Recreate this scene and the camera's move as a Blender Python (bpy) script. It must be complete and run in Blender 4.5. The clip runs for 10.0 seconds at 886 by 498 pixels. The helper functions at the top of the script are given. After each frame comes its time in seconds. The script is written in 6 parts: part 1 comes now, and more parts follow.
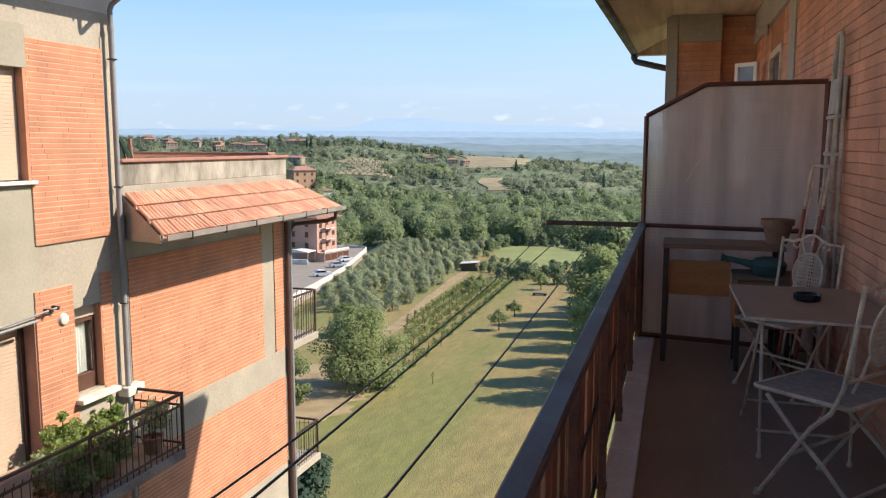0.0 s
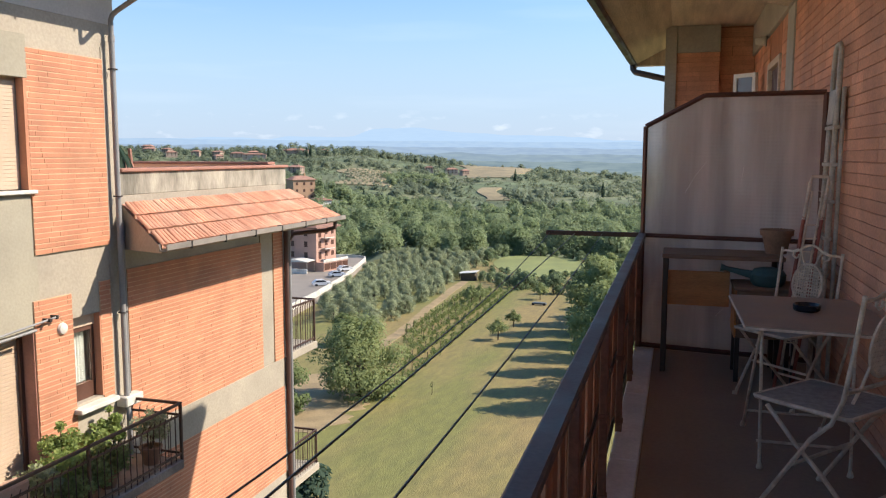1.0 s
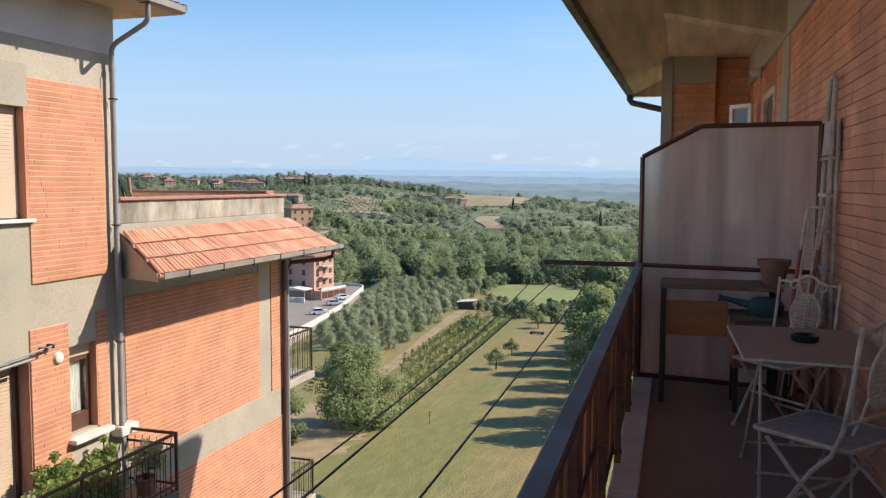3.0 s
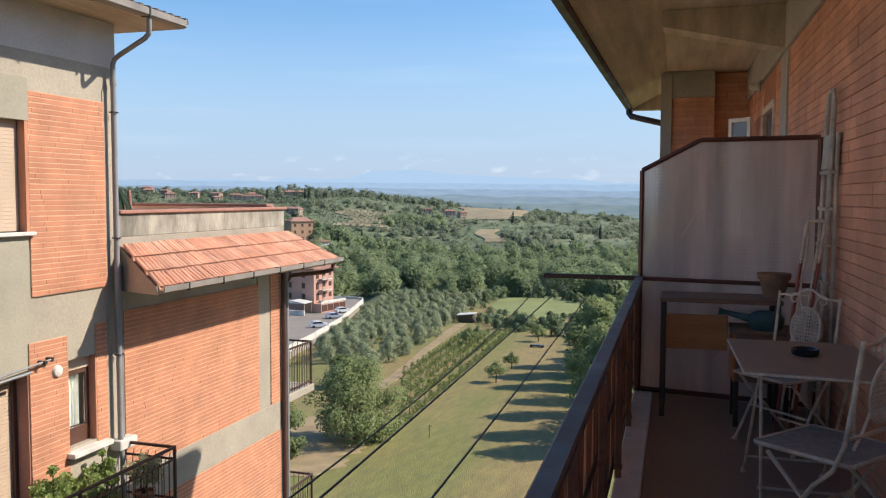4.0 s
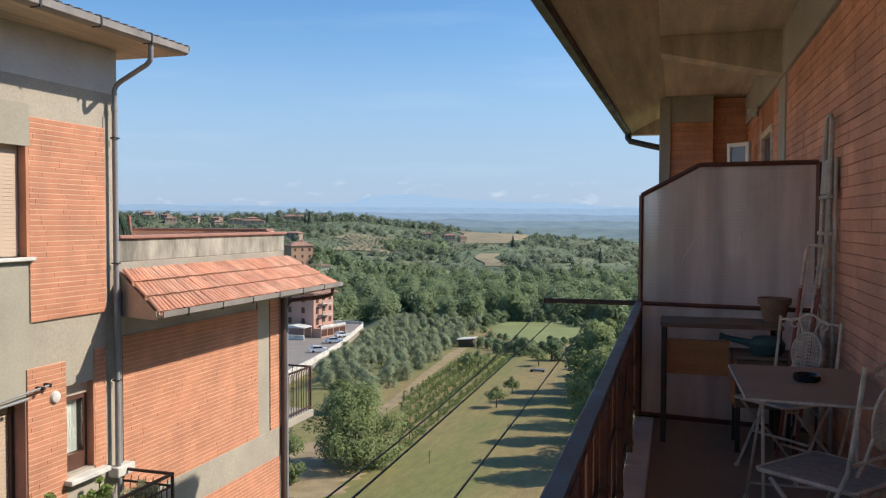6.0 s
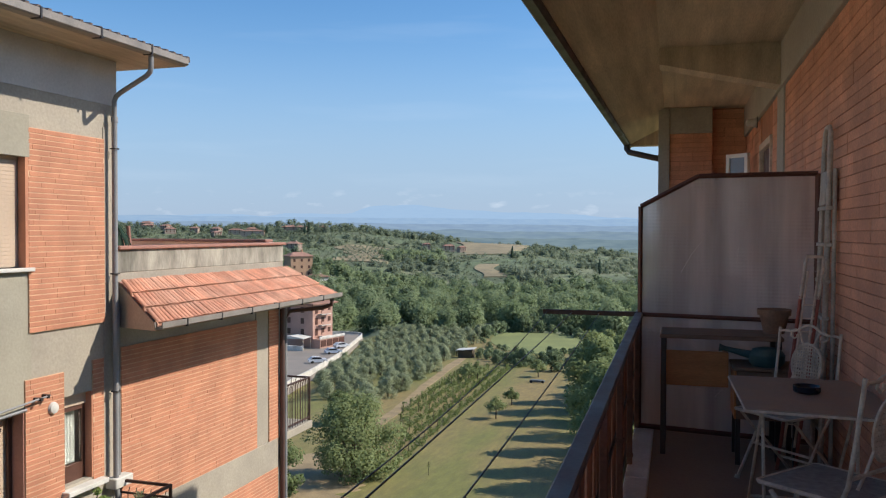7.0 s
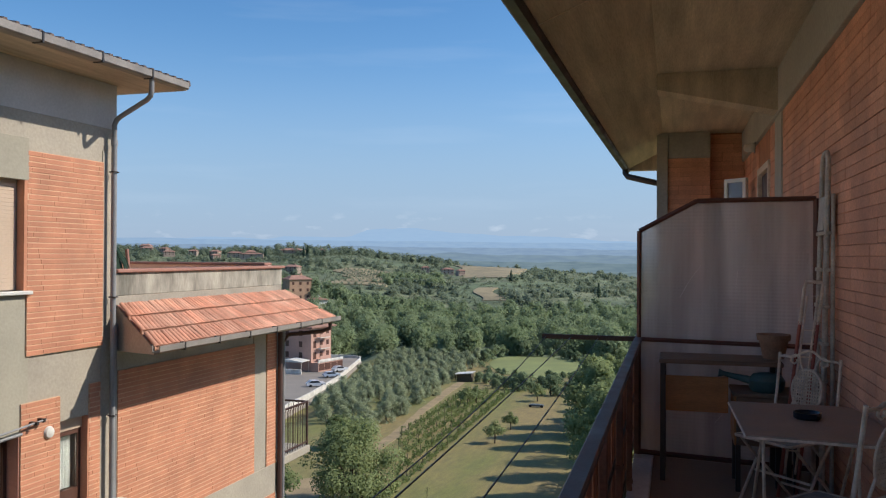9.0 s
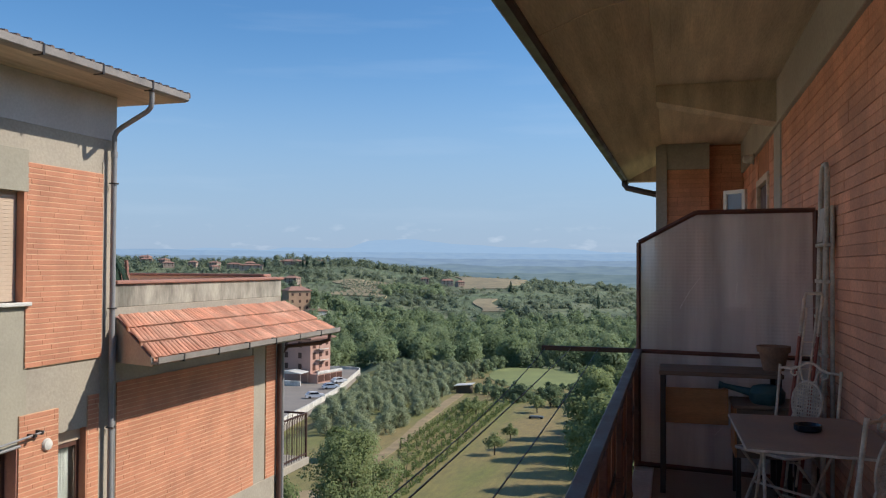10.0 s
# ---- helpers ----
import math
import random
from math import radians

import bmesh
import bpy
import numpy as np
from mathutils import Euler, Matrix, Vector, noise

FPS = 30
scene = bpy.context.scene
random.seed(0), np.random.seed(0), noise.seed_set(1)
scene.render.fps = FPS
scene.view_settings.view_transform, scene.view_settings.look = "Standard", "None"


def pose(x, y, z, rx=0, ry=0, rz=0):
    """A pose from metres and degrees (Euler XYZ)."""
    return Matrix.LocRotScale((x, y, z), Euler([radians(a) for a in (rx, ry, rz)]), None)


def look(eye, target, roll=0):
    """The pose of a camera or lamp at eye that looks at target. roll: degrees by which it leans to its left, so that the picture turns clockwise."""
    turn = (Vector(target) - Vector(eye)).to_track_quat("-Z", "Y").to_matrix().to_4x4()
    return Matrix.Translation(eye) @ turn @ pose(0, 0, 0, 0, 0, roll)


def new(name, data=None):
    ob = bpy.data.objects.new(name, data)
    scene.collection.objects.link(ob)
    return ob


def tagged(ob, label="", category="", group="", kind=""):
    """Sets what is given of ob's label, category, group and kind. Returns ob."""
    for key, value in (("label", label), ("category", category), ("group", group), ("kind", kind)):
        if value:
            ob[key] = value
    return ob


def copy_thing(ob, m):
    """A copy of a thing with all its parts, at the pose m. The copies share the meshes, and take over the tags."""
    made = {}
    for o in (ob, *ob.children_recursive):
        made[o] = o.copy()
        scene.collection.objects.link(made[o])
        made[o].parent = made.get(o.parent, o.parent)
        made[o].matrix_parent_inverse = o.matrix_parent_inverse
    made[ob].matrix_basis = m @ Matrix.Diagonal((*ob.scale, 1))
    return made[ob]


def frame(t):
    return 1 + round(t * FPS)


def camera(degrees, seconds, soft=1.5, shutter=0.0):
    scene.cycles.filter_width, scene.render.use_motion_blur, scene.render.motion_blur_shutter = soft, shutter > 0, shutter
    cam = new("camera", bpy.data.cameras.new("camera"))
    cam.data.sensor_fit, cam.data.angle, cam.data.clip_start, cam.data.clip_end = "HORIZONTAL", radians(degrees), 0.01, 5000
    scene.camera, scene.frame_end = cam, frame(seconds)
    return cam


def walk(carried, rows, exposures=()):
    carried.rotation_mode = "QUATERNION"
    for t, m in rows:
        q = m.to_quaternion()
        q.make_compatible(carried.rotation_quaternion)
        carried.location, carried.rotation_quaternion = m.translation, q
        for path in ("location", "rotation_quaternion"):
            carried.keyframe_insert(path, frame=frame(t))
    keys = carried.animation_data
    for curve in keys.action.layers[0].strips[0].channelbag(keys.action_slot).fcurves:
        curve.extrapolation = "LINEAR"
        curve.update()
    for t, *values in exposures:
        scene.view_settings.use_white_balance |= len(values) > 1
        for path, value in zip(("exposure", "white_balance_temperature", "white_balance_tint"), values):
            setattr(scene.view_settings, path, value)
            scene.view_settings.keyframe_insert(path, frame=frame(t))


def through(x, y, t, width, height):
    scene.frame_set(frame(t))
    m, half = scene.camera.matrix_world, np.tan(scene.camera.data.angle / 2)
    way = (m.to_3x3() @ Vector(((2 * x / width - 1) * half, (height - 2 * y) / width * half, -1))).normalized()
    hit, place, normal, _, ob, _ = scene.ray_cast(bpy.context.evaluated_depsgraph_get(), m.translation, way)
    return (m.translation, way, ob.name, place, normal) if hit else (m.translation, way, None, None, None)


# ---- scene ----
# camera and its walk: a slow tilt upwards from a balcony
cam = camera(57.13, 10.0, soft=1.2)
WALK = [
    (0.0, pose(-0.001, -0.003, 1.4985, 82.734, -0.05, 16.112)),
    (0.5, pose(-0.002, -0.005, 1.4990, 83.076, -0.09, 16.084)),
    (1.0, pose(-0.003, -0.007, 1.5005, 83.414, -0.12, 16.064)),
    (1.5, pose(-0.003, -0.008, 1.5020, 83.928, -0.14, 16.020)),
    (2.0, pose(-0.002, -0.009, 1.5045, 84.374, -0.15, 15.993)),
    (2.5, pose(-0.002, -0.010, 1.5068, 84.917, -0.18, 15.951)),
    (4.0, pose(-0.002, -0.010, 1.5115, 86.339, -0.23, 15.920)),
    (4.5, pose(-0.002, -0.010, 1.5135, 86.806, -0.22, 15.929)),
    (5.0, pose(-0.001, -0.008, 1.5150, 87.190, -0.20, 15.949)),
    (5.5, pose(-0.001, -0.007, 1.5162, 87.636, -0.17, 15.936)),
    (7.0, pose(-0.001, -0.003, 1.5200, 88.792, -0.18, 15.869)),
    (7.5, pose(-0.001, -0.001, 1.5215, 89.193, -0.22, 15.853)),
    (8.0, pose(-0.001, 0.001, 1.5225, 89.596, -0.25, 15.833)),
    (8.5, pose(-0.001, 0.002, 1.5240, 90.039, -0.30, 15.808)),
    (9.0, pose(0.000, 0.003, 1.5262, 90.437, -0.30, 15.798)),
    (9.5, pose(0.000, 0.004, 1.5280, 90.860, -0.29, 15.781)),
    (10.0, pose(0.000, 0.004, 1.5295, 91.222, -0.29, 15.763)),
]
EXPOSURES = [(0.0, 0.84, 6900, 12), (2.5, 0.74, 6800, 12), (5.0, 0.52, 6570, 11), (7.5, 0.33, 6400, 10), (10.0, 0.22, 6320, 10)]
walk(cam, WALK, EXPOSURES)

# ---- world and sun ----
SUN_AZ, SUN_EL = 69.1, 38.9          # degrees from +y towards +x, and above the horizon
world = bpy.data.worlds.new("world")
scene.world = world
world.use_nodes = True
wn, wl = world.node_tree.nodes, world.node_tree.links
sky = wn.new("ShaderNodeTexSky")
sky.sky_type = 'NISHITA'
sky.sun_disc = False
sky.sun_elevation, sky.sun_rotation = radians(SUN_EL), radians(SUN_AZ)
sky.air_density, sky.dust_density, sky.ozone_density = 1.0, 0.4, 3.5
geo = wn.new("ShaderNodeTexCoord")
mapn = wn.new("ShaderNodeMapping")
mapn.inputs["Scale"].default_value = (2.2, 2.2, 22.0)
cl = wn.new("ShaderNodeTexNoise")
cl.inputs["Scale"].default_value, cl.inputs["Detail"].default_value = 1.6, 7.0
ramp = wn.new("ShaderNodeValToRGB")
ramp.color_ramp.elements[0].position, ramp.color_ramp.elements[1].position = 0.55, 0.85
ramp.color_ramp.elements[1].color = (0.11, 0.11, 0.11, 1)
mixc = wn.new("ShaderNodeMix")
mixc.data_type = 'RGBA'
mixc.inputs["B"].default_value = (5.2, 5.8, 6.6, 1)
wl.new(geo.outputs["Generated"], mapn.inputs["Vector"])
wl.new(mapn.outputs["Vector"], cl.inputs["Vector"])
wl.new(cl.outputs["Fac"], ramp.inputs["Fac"])
wl.new(ramp.outputs["Color"], mixc.inputs["Factor"])
# deeper blue overhead, pale haze low down all round
hs = wn.new("ShaderNodeHueSaturation")
hs.inputs["Saturation"].default_value, hs.inputs["Value"].default_value = 1.22, 0.93
wl.new(sky.outputs["Color"], hs.inputs["Color"])
sep = wn.new("ShaderNodeSeparateXYZ")
wl.new(geo.outputs["Generated"], sep.inputs["Vector"])
low = wn.new("ShaderNodeMapRange")
low.interpolation_type = 'SMOOTHERSTEP'
low.inputs["From Min"].default_value, low.inputs["From Max"].default_value = -0.02, 0.31
low.inputs["To Min"].default_value, low.inputs["To Max"].default_value = 0.85, 0.0
wl.new(sep.outputs["Z"], low.inputs["Value"])
hz = wn.new("ShaderNodeMix")
hz.data_type = 'RGBA'
hz.inputs["B"].default_value = (2.15, 2.97, 4.3, 1)
wl.new(low.outputs["Result"], hz.inputs["Factor"])
wl.new(hs.outputs["Color"], hz.inputs["A"])
wl.new(hz.outputs["Result"], mixc.inputs["A"])
# small white puffs low over the horizon
pm = wn.new("ShaderNodeMapping")
pm.inputs["Scale"].default_value = (26.0, 26.0, 70.0)
pnoise = wn.new("ShaderNodeTexNoise")
pnoise.inputs["Scale"].default_value, pnoise.inputs["Detail"].default_value = 1.0, 6.0
pr = wn.new("ShaderNodeMapRange")
pr.inputs["From Min"].default_value, pr.inputs["From Max"].default_value = 0.59, 0.74
band = wn.new("ShaderNodeMapRange")
band.inputs["From Min"].default_value, band.inputs["From Max"].default_value = 0.012, 0.024
band.inputs["To Max"].default_value = 0.3
fade = wn.new("ShaderNodeMapRange")
fade.inputs["From Min"].default_value, fade.inputs["From Max"].default_value = 0.034, 0.06
fade.inputs["To Min"].default_value, fade.inputs["To Max"].default_value = 1.0, 0.0
wl.new(sep.outputs["Z"], fade.inputs["Value"])
pg = wn.new("ShaderNodeMath")
pg.operation = 'MULTIPLY'
pf = wn.new("ShaderNodeMath")
pf.operation = 'MULTIPLY'
puff = wn.new("ShaderNodeMix")
puff.data_type = 'RGBA'
puff.inputs["B"].default_value = (5.6, 6.0, 6.5, 1)
wl.new(geo.outputs["Generated"], pm.inputs["Vector"])
wl.new(pm.outputs["Vector"], pnoise.inputs["Vector"])
wl.new(pnoise.outputs["Fac"], pr.inputs["Value"])
wl.new(sep.outputs["Z"], band.inputs["Value"])
wl.new(band.outputs["Result"], pg.inputs[0])
wl.new(fade.outputs["Result"], pg.inputs[1])
wl.new(pr.outputs["Result"], pf.inputs[0])
wl.new(pg.outputs[0], pf.inputs[1])
wl.new(pf.outputs[0], puff.inputs["Factor"])
wl.new(mixc.outputs["Result"], puff.inputs["A"])
bg = wn["Background"]
bg.inputs["Strength"].default_value = 0.13
wl.new(puff.outputs["Result"], bg.inputs["Color"])

sun = new("sun", bpy.data.lights.new("sun", 'SUN'))
sun.data.energy, sun.data.angle, sun.data.color = 4.1, radians(0.55), (1.0, 0.93, 0.82)
sa, se = radians(SUN_AZ), radians(SUN_EL)
sun.matrix_world = look((60 * math.sin(sa) * math.cos(se), 60 * math.cos(sa) * math.cos(se), 60 * math.sin(se)), (0, 0, 0))


# ---- materials ----
def material(name, color, rough=0.8, var=0.25, scale=3.0, fine=40.0, bump=0.2, bump_scale=None, metal=0.0, spec=0.4,
             tint=None, tint_scale=0.6, piece=0.0, island=0.0, stretch=(1, 1, 1), depth=0.01, tint_amount=0.6):
    """A surface with variation at two scales; tint: a second colour in large stains; piece: change from object to object."""
    m = bpy.data.materials.new(name)
    m.use_nodes = True
    n, l = m.node_tree.nodes, m.node_tree.links
    b = n["Principled BSDF"]
    b.inputs["Roughness"].default_value, b.inputs["Metallic"].default_value = rough, metal
    b.inputs["Specular IOR Level"].default_value = spec
    g = n.new("ShaderNodeNewGeometry")
    mp = n.new("ShaderNodeMapping")
    mp.inputs["Scale"].default_value = stretch
    l.new(g.outputs["Position"], mp.inputs["Vector"])

    def noise_at(s, detail=5.0):
        t = n.new("ShaderNodeTexNoise")
        t.inputs["Scale"].default_value, t.inputs["Detail"].default_value = s, detail
        l.new(mp.outputs["Vector"], t.inputs["Vector"])
        return t.outputs["Fac"]

    def mix(kind, fac, a, c):
        x = n.new("ShaderNodeMix")
        x.data_type, x.blend_type = 'RGBA', kind
        for key, val in (("Factor", fac), ("A", a), ("B", c)):
            if isinstance(val, bpy.types.NodeSocket):
                l.new(val, x.inputs[key])
            else:
                x.inputs[key].default_value = val if key == "Factor" else (*val[:3], 1)
        return x.outputs["Result"]

    def grade(src, lo, hi, a=0.3, c=0.7):
        r = n.new("ShaderNodeMapRange")
        r.inputs["From Min"].default_value, r.inputs["From Max"].default_value = a, c
        r.inputs["To Min"].default_value, r.inputs["To Max"].default_value = lo, hi
        l.new(src, r.inputs["Value"])
        return r.outputs["Result"]

    base = mix('MIX', 0.0, color, color)
    if tint:
        base = mix('MIX', grade(noise_at(tint_scale, 8.0), 0.0, tint_amount, 0.42, 0.66), color, tint)
    big, small = noise_at(scale), noise_at(fine, 3.0)
    f1, f2 = grade(big, 1 - var, 1 + var), grade(small, 1 - var * 0.6, 1 + var * 0.6)
    base = mix('MULTIPLY', 1.0, base, f1)
    base = mix('MULTIPLY', 1.0, base, f2)
    if piece:
        o = n.new("ShaderNodeObjectInfo")
        base = mix('MULTIPLY', 1.0, base, grade(o.outputs["Random"], 1 - piece, 1 + piece, 0, 1))
    if island:
        base = mix('MULTIPLY', 1.0, base, grade(g.outputs["Random Per Island"], 1 - island, 1 + island, 0, 1))
    l.new(base, b.inputs["Base Color"])
    l.new(grade(big, max(rough - 0.12, 0.03), min(rough + 0.1, 1)), b.inputs["Roughness"])
    if bump:
        bp = n.new("ShaderNodeBump")
        bp.inputs["Strength"].default_value, bp.inputs["Distance"].default_value = bump, depth
        l.new(noise_at(bump_scale or fine, 4.0), bp.inputs["Height"])
        l.new(bp.outputs["Normal"], b.inputs["Normal"])
    return m


def leaf_material(name, color, second, through=0.48):
    m = bpy.data.materials.new(name)
    m.use_nodes = True
    n, l = m.node_tree.nodes, m.node_tree.links
    b, out = n["Principled BSDF"], n["Material Output"]
    b.inputs["Roughness"].default_value, b.inputs["Specular IOR Level"].default_value = 0.7, 0.2
    g, tn, o = n.new("ShaderNodeNewGeometry"), n.new("ShaderNodeTexNoise"), n.new("ShaderNodeObjectInfo")
    tn.inputs["Scale"].default_value, tn.inputs["Detail"].default_value = 0.12, 2.0
    l.new(g.outputs["Position"], tn.inputs["Vector"])
    add = n.new("ShaderNodeMath")
    add.operation = 'MULTIPLY_ADD'
    l.new(g.outputs["Random Per Island"], add.inputs[0])
    add.inputs[1].default_value = 0.22
    l.new(tn.outputs["Fac"], add.inputs[2])
    add2 = n.new("ShaderNodeMath")
    add2.operation = 'MULTIPLY_ADD'
    l.new(o.outputs["Random"], add2.inputs[0])
    add2.inputs[1].default_value = 0.35
    l.new(add.outputs[0], add2.inputs[2])
    r = n.new("ShaderNodeMapRange")
    r.inputs["From Min"].default_value, r.inputs["From Max"].default_value = 0.46, 0.98
    l.new(add2.outputs[0], r.inputs["Value"])
    x = n.new("ShaderNodeMix")
    x.data_type = 'RGBA'
    x.inputs["A"].default_value, x.inputs["B"].default_value = (*color, 1), (*second, 1)
    l.new(r.outputs["Result"], x.inputs["Factor"])
    l.new(x.outputs["Result"], b.inputs["Base Color"])
    tr, ms = n.new("ShaderNodeBsdfTranslucent"), n.new("ShaderNodeMixShader")
    l.new(x.outputs["Result"], tr.inputs["Color"])
    ms.inputs["Fac"].default_value = through
    l.new(b.outputs["BSDF"], ms.inputs[1])
    l.new(tr.outputs["BSDF"], ms.inputs[2])
    l.new(ms.outputs["Shader"], out.inputs["Surface"])
    return m


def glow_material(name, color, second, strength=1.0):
    """A plain glowing backdrop for the far distance, its haze put into the emitted colour."""
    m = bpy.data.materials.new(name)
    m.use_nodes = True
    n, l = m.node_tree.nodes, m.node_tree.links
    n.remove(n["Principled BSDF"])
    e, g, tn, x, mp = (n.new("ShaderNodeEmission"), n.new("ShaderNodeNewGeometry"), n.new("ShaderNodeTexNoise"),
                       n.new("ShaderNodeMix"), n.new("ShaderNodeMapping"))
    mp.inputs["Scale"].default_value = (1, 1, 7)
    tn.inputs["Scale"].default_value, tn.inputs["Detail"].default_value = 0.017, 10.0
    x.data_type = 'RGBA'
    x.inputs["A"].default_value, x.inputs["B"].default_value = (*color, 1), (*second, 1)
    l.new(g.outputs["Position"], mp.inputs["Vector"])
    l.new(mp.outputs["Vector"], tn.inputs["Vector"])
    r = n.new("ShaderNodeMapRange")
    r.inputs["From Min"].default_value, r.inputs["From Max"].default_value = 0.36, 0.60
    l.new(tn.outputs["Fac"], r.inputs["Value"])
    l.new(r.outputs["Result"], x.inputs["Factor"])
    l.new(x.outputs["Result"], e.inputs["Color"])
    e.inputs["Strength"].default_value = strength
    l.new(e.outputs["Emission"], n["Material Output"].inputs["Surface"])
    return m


def glass_material(name, color, rough, wave=0.0, clear=1.0, milk=0.0):
    m = bpy.data.materials.new(name)
    m.use_nodes = True
    n, l = m.node_tree.nodes, m.node_tree.links
    b = n["Principled BSDF"]
    b.inputs["Base Color"].default_value = (*color, 1)
    b.inputs["Roughness"].default_value, b.inputs["Transmission Weight"].default_value = rough, clear
    b.inputs["IOR"].default_value = 1.45
    if wave:
        g, tn, bp = n.new("ShaderNodeNewGeometry"), n.new("ShaderNodeTexNoise"), n.new("ShaderNodeBump")
        tn.inputs["Scale"].default_value = 9.0
        l.new(g.outputs["Position"], tn.inputs["Vector"])
        sx = n.new("ShaderNodeSeparateXYZ")
        l.new(g.outputs["Position"], sx.inputs["Vector"])
        total = tn.outputs["Fac"]
        for axis in ("X", "Z"):                      # pressed pattern of small squares
            k, sn, ad = n.new("ShaderNodeMath"), n.new("ShaderNodeMath"), n.new("ShaderNodeMath")
            k.operation, sn.operation, ad.operation = 'MULTIPLY', 'SINE', 'ADD'
            l.new(sx.outputs[axis], k.inputs[0])
            k.inputs[1].default_value = 2 * math.pi / 0.026
            l.new(k.outputs[0], sn.inputs[0])
            l.new(sn.outputs[0], ad.inputs[0])
            l.new(total, ad.inputs[1])
            total = ad.outputs[0]
        l.new(total, bp.inputs["Height"])
        bp.inputs["Strength"].default_value, bp.inputs["Distance"].default_value = wave, 0.003
        l.new(bp.outputs["Normal"], b.inputs["Normal"])
    if milk:                                         # dull, light-scattering film on the glass
        tr, df, m1, m2 = n.new("ShaderNodeBsdfTranslucent"), n.new("ShaderNodeBsdfDiffuse"), n.new("ShaderNodeMixShader"), n.new("ShaderNodeMixShader")
        sm, st, sr, sc = n.new("ShaderNodeMapping"), n.new("ShaderNodeTexNoise"), n.new("ShaderNodeMapRange"), n.new("ShaderNodeMix")
        sm.inputs["Scale"].default_value = (5.0, 5.0, 0.45)          # old runs of rain and dust
        st.inputs["Scale"].default_value, st.inputs["Detail"].default_value = 1.6, 6.0
        sr.inputs["From Min"].default_value, sr.inputs["From Max"].default_value = 0.38, 0.66
        sc.data_type = 'RGBA'
        sc.inputs["A"].default_value, sc.inputs["B"].default_value = (*[q * 0.74 for q in color], 1), (*color, 1)
        l.new(g.outputs["Position"], sm.inputs["Vector"])
        l.new(sm.outputs["Vector"], st.inputs["Vector"])
        l.new(st.outputs["Fac"], sr.inputs["Value"])
        l.new(sr.outputs["Result"], sc.inputs["Factor"])
        l.new(sc.outputs["Result"], tr.inputs["Color"])
        l.new(sc.outputs["Result"], df.inputs["Color"])
        l.new(tr.outputs["BSDF"], m1.inputs[1])
        l.new(df.outputs["BSDF"], m1.inputs[2])
        m1.inputs["Fac"].default_value, m2.inputs["Fac"].default_value = 0.4, milk
        l.new(b.outputs["BSDF"], m2.inputs[1])
        l.new(m1.outputs["Shader"], m2.inputs[2])
        l.new(m2.outputs["Shader"], n["Material Output"].inputs["Surface"])
    return m


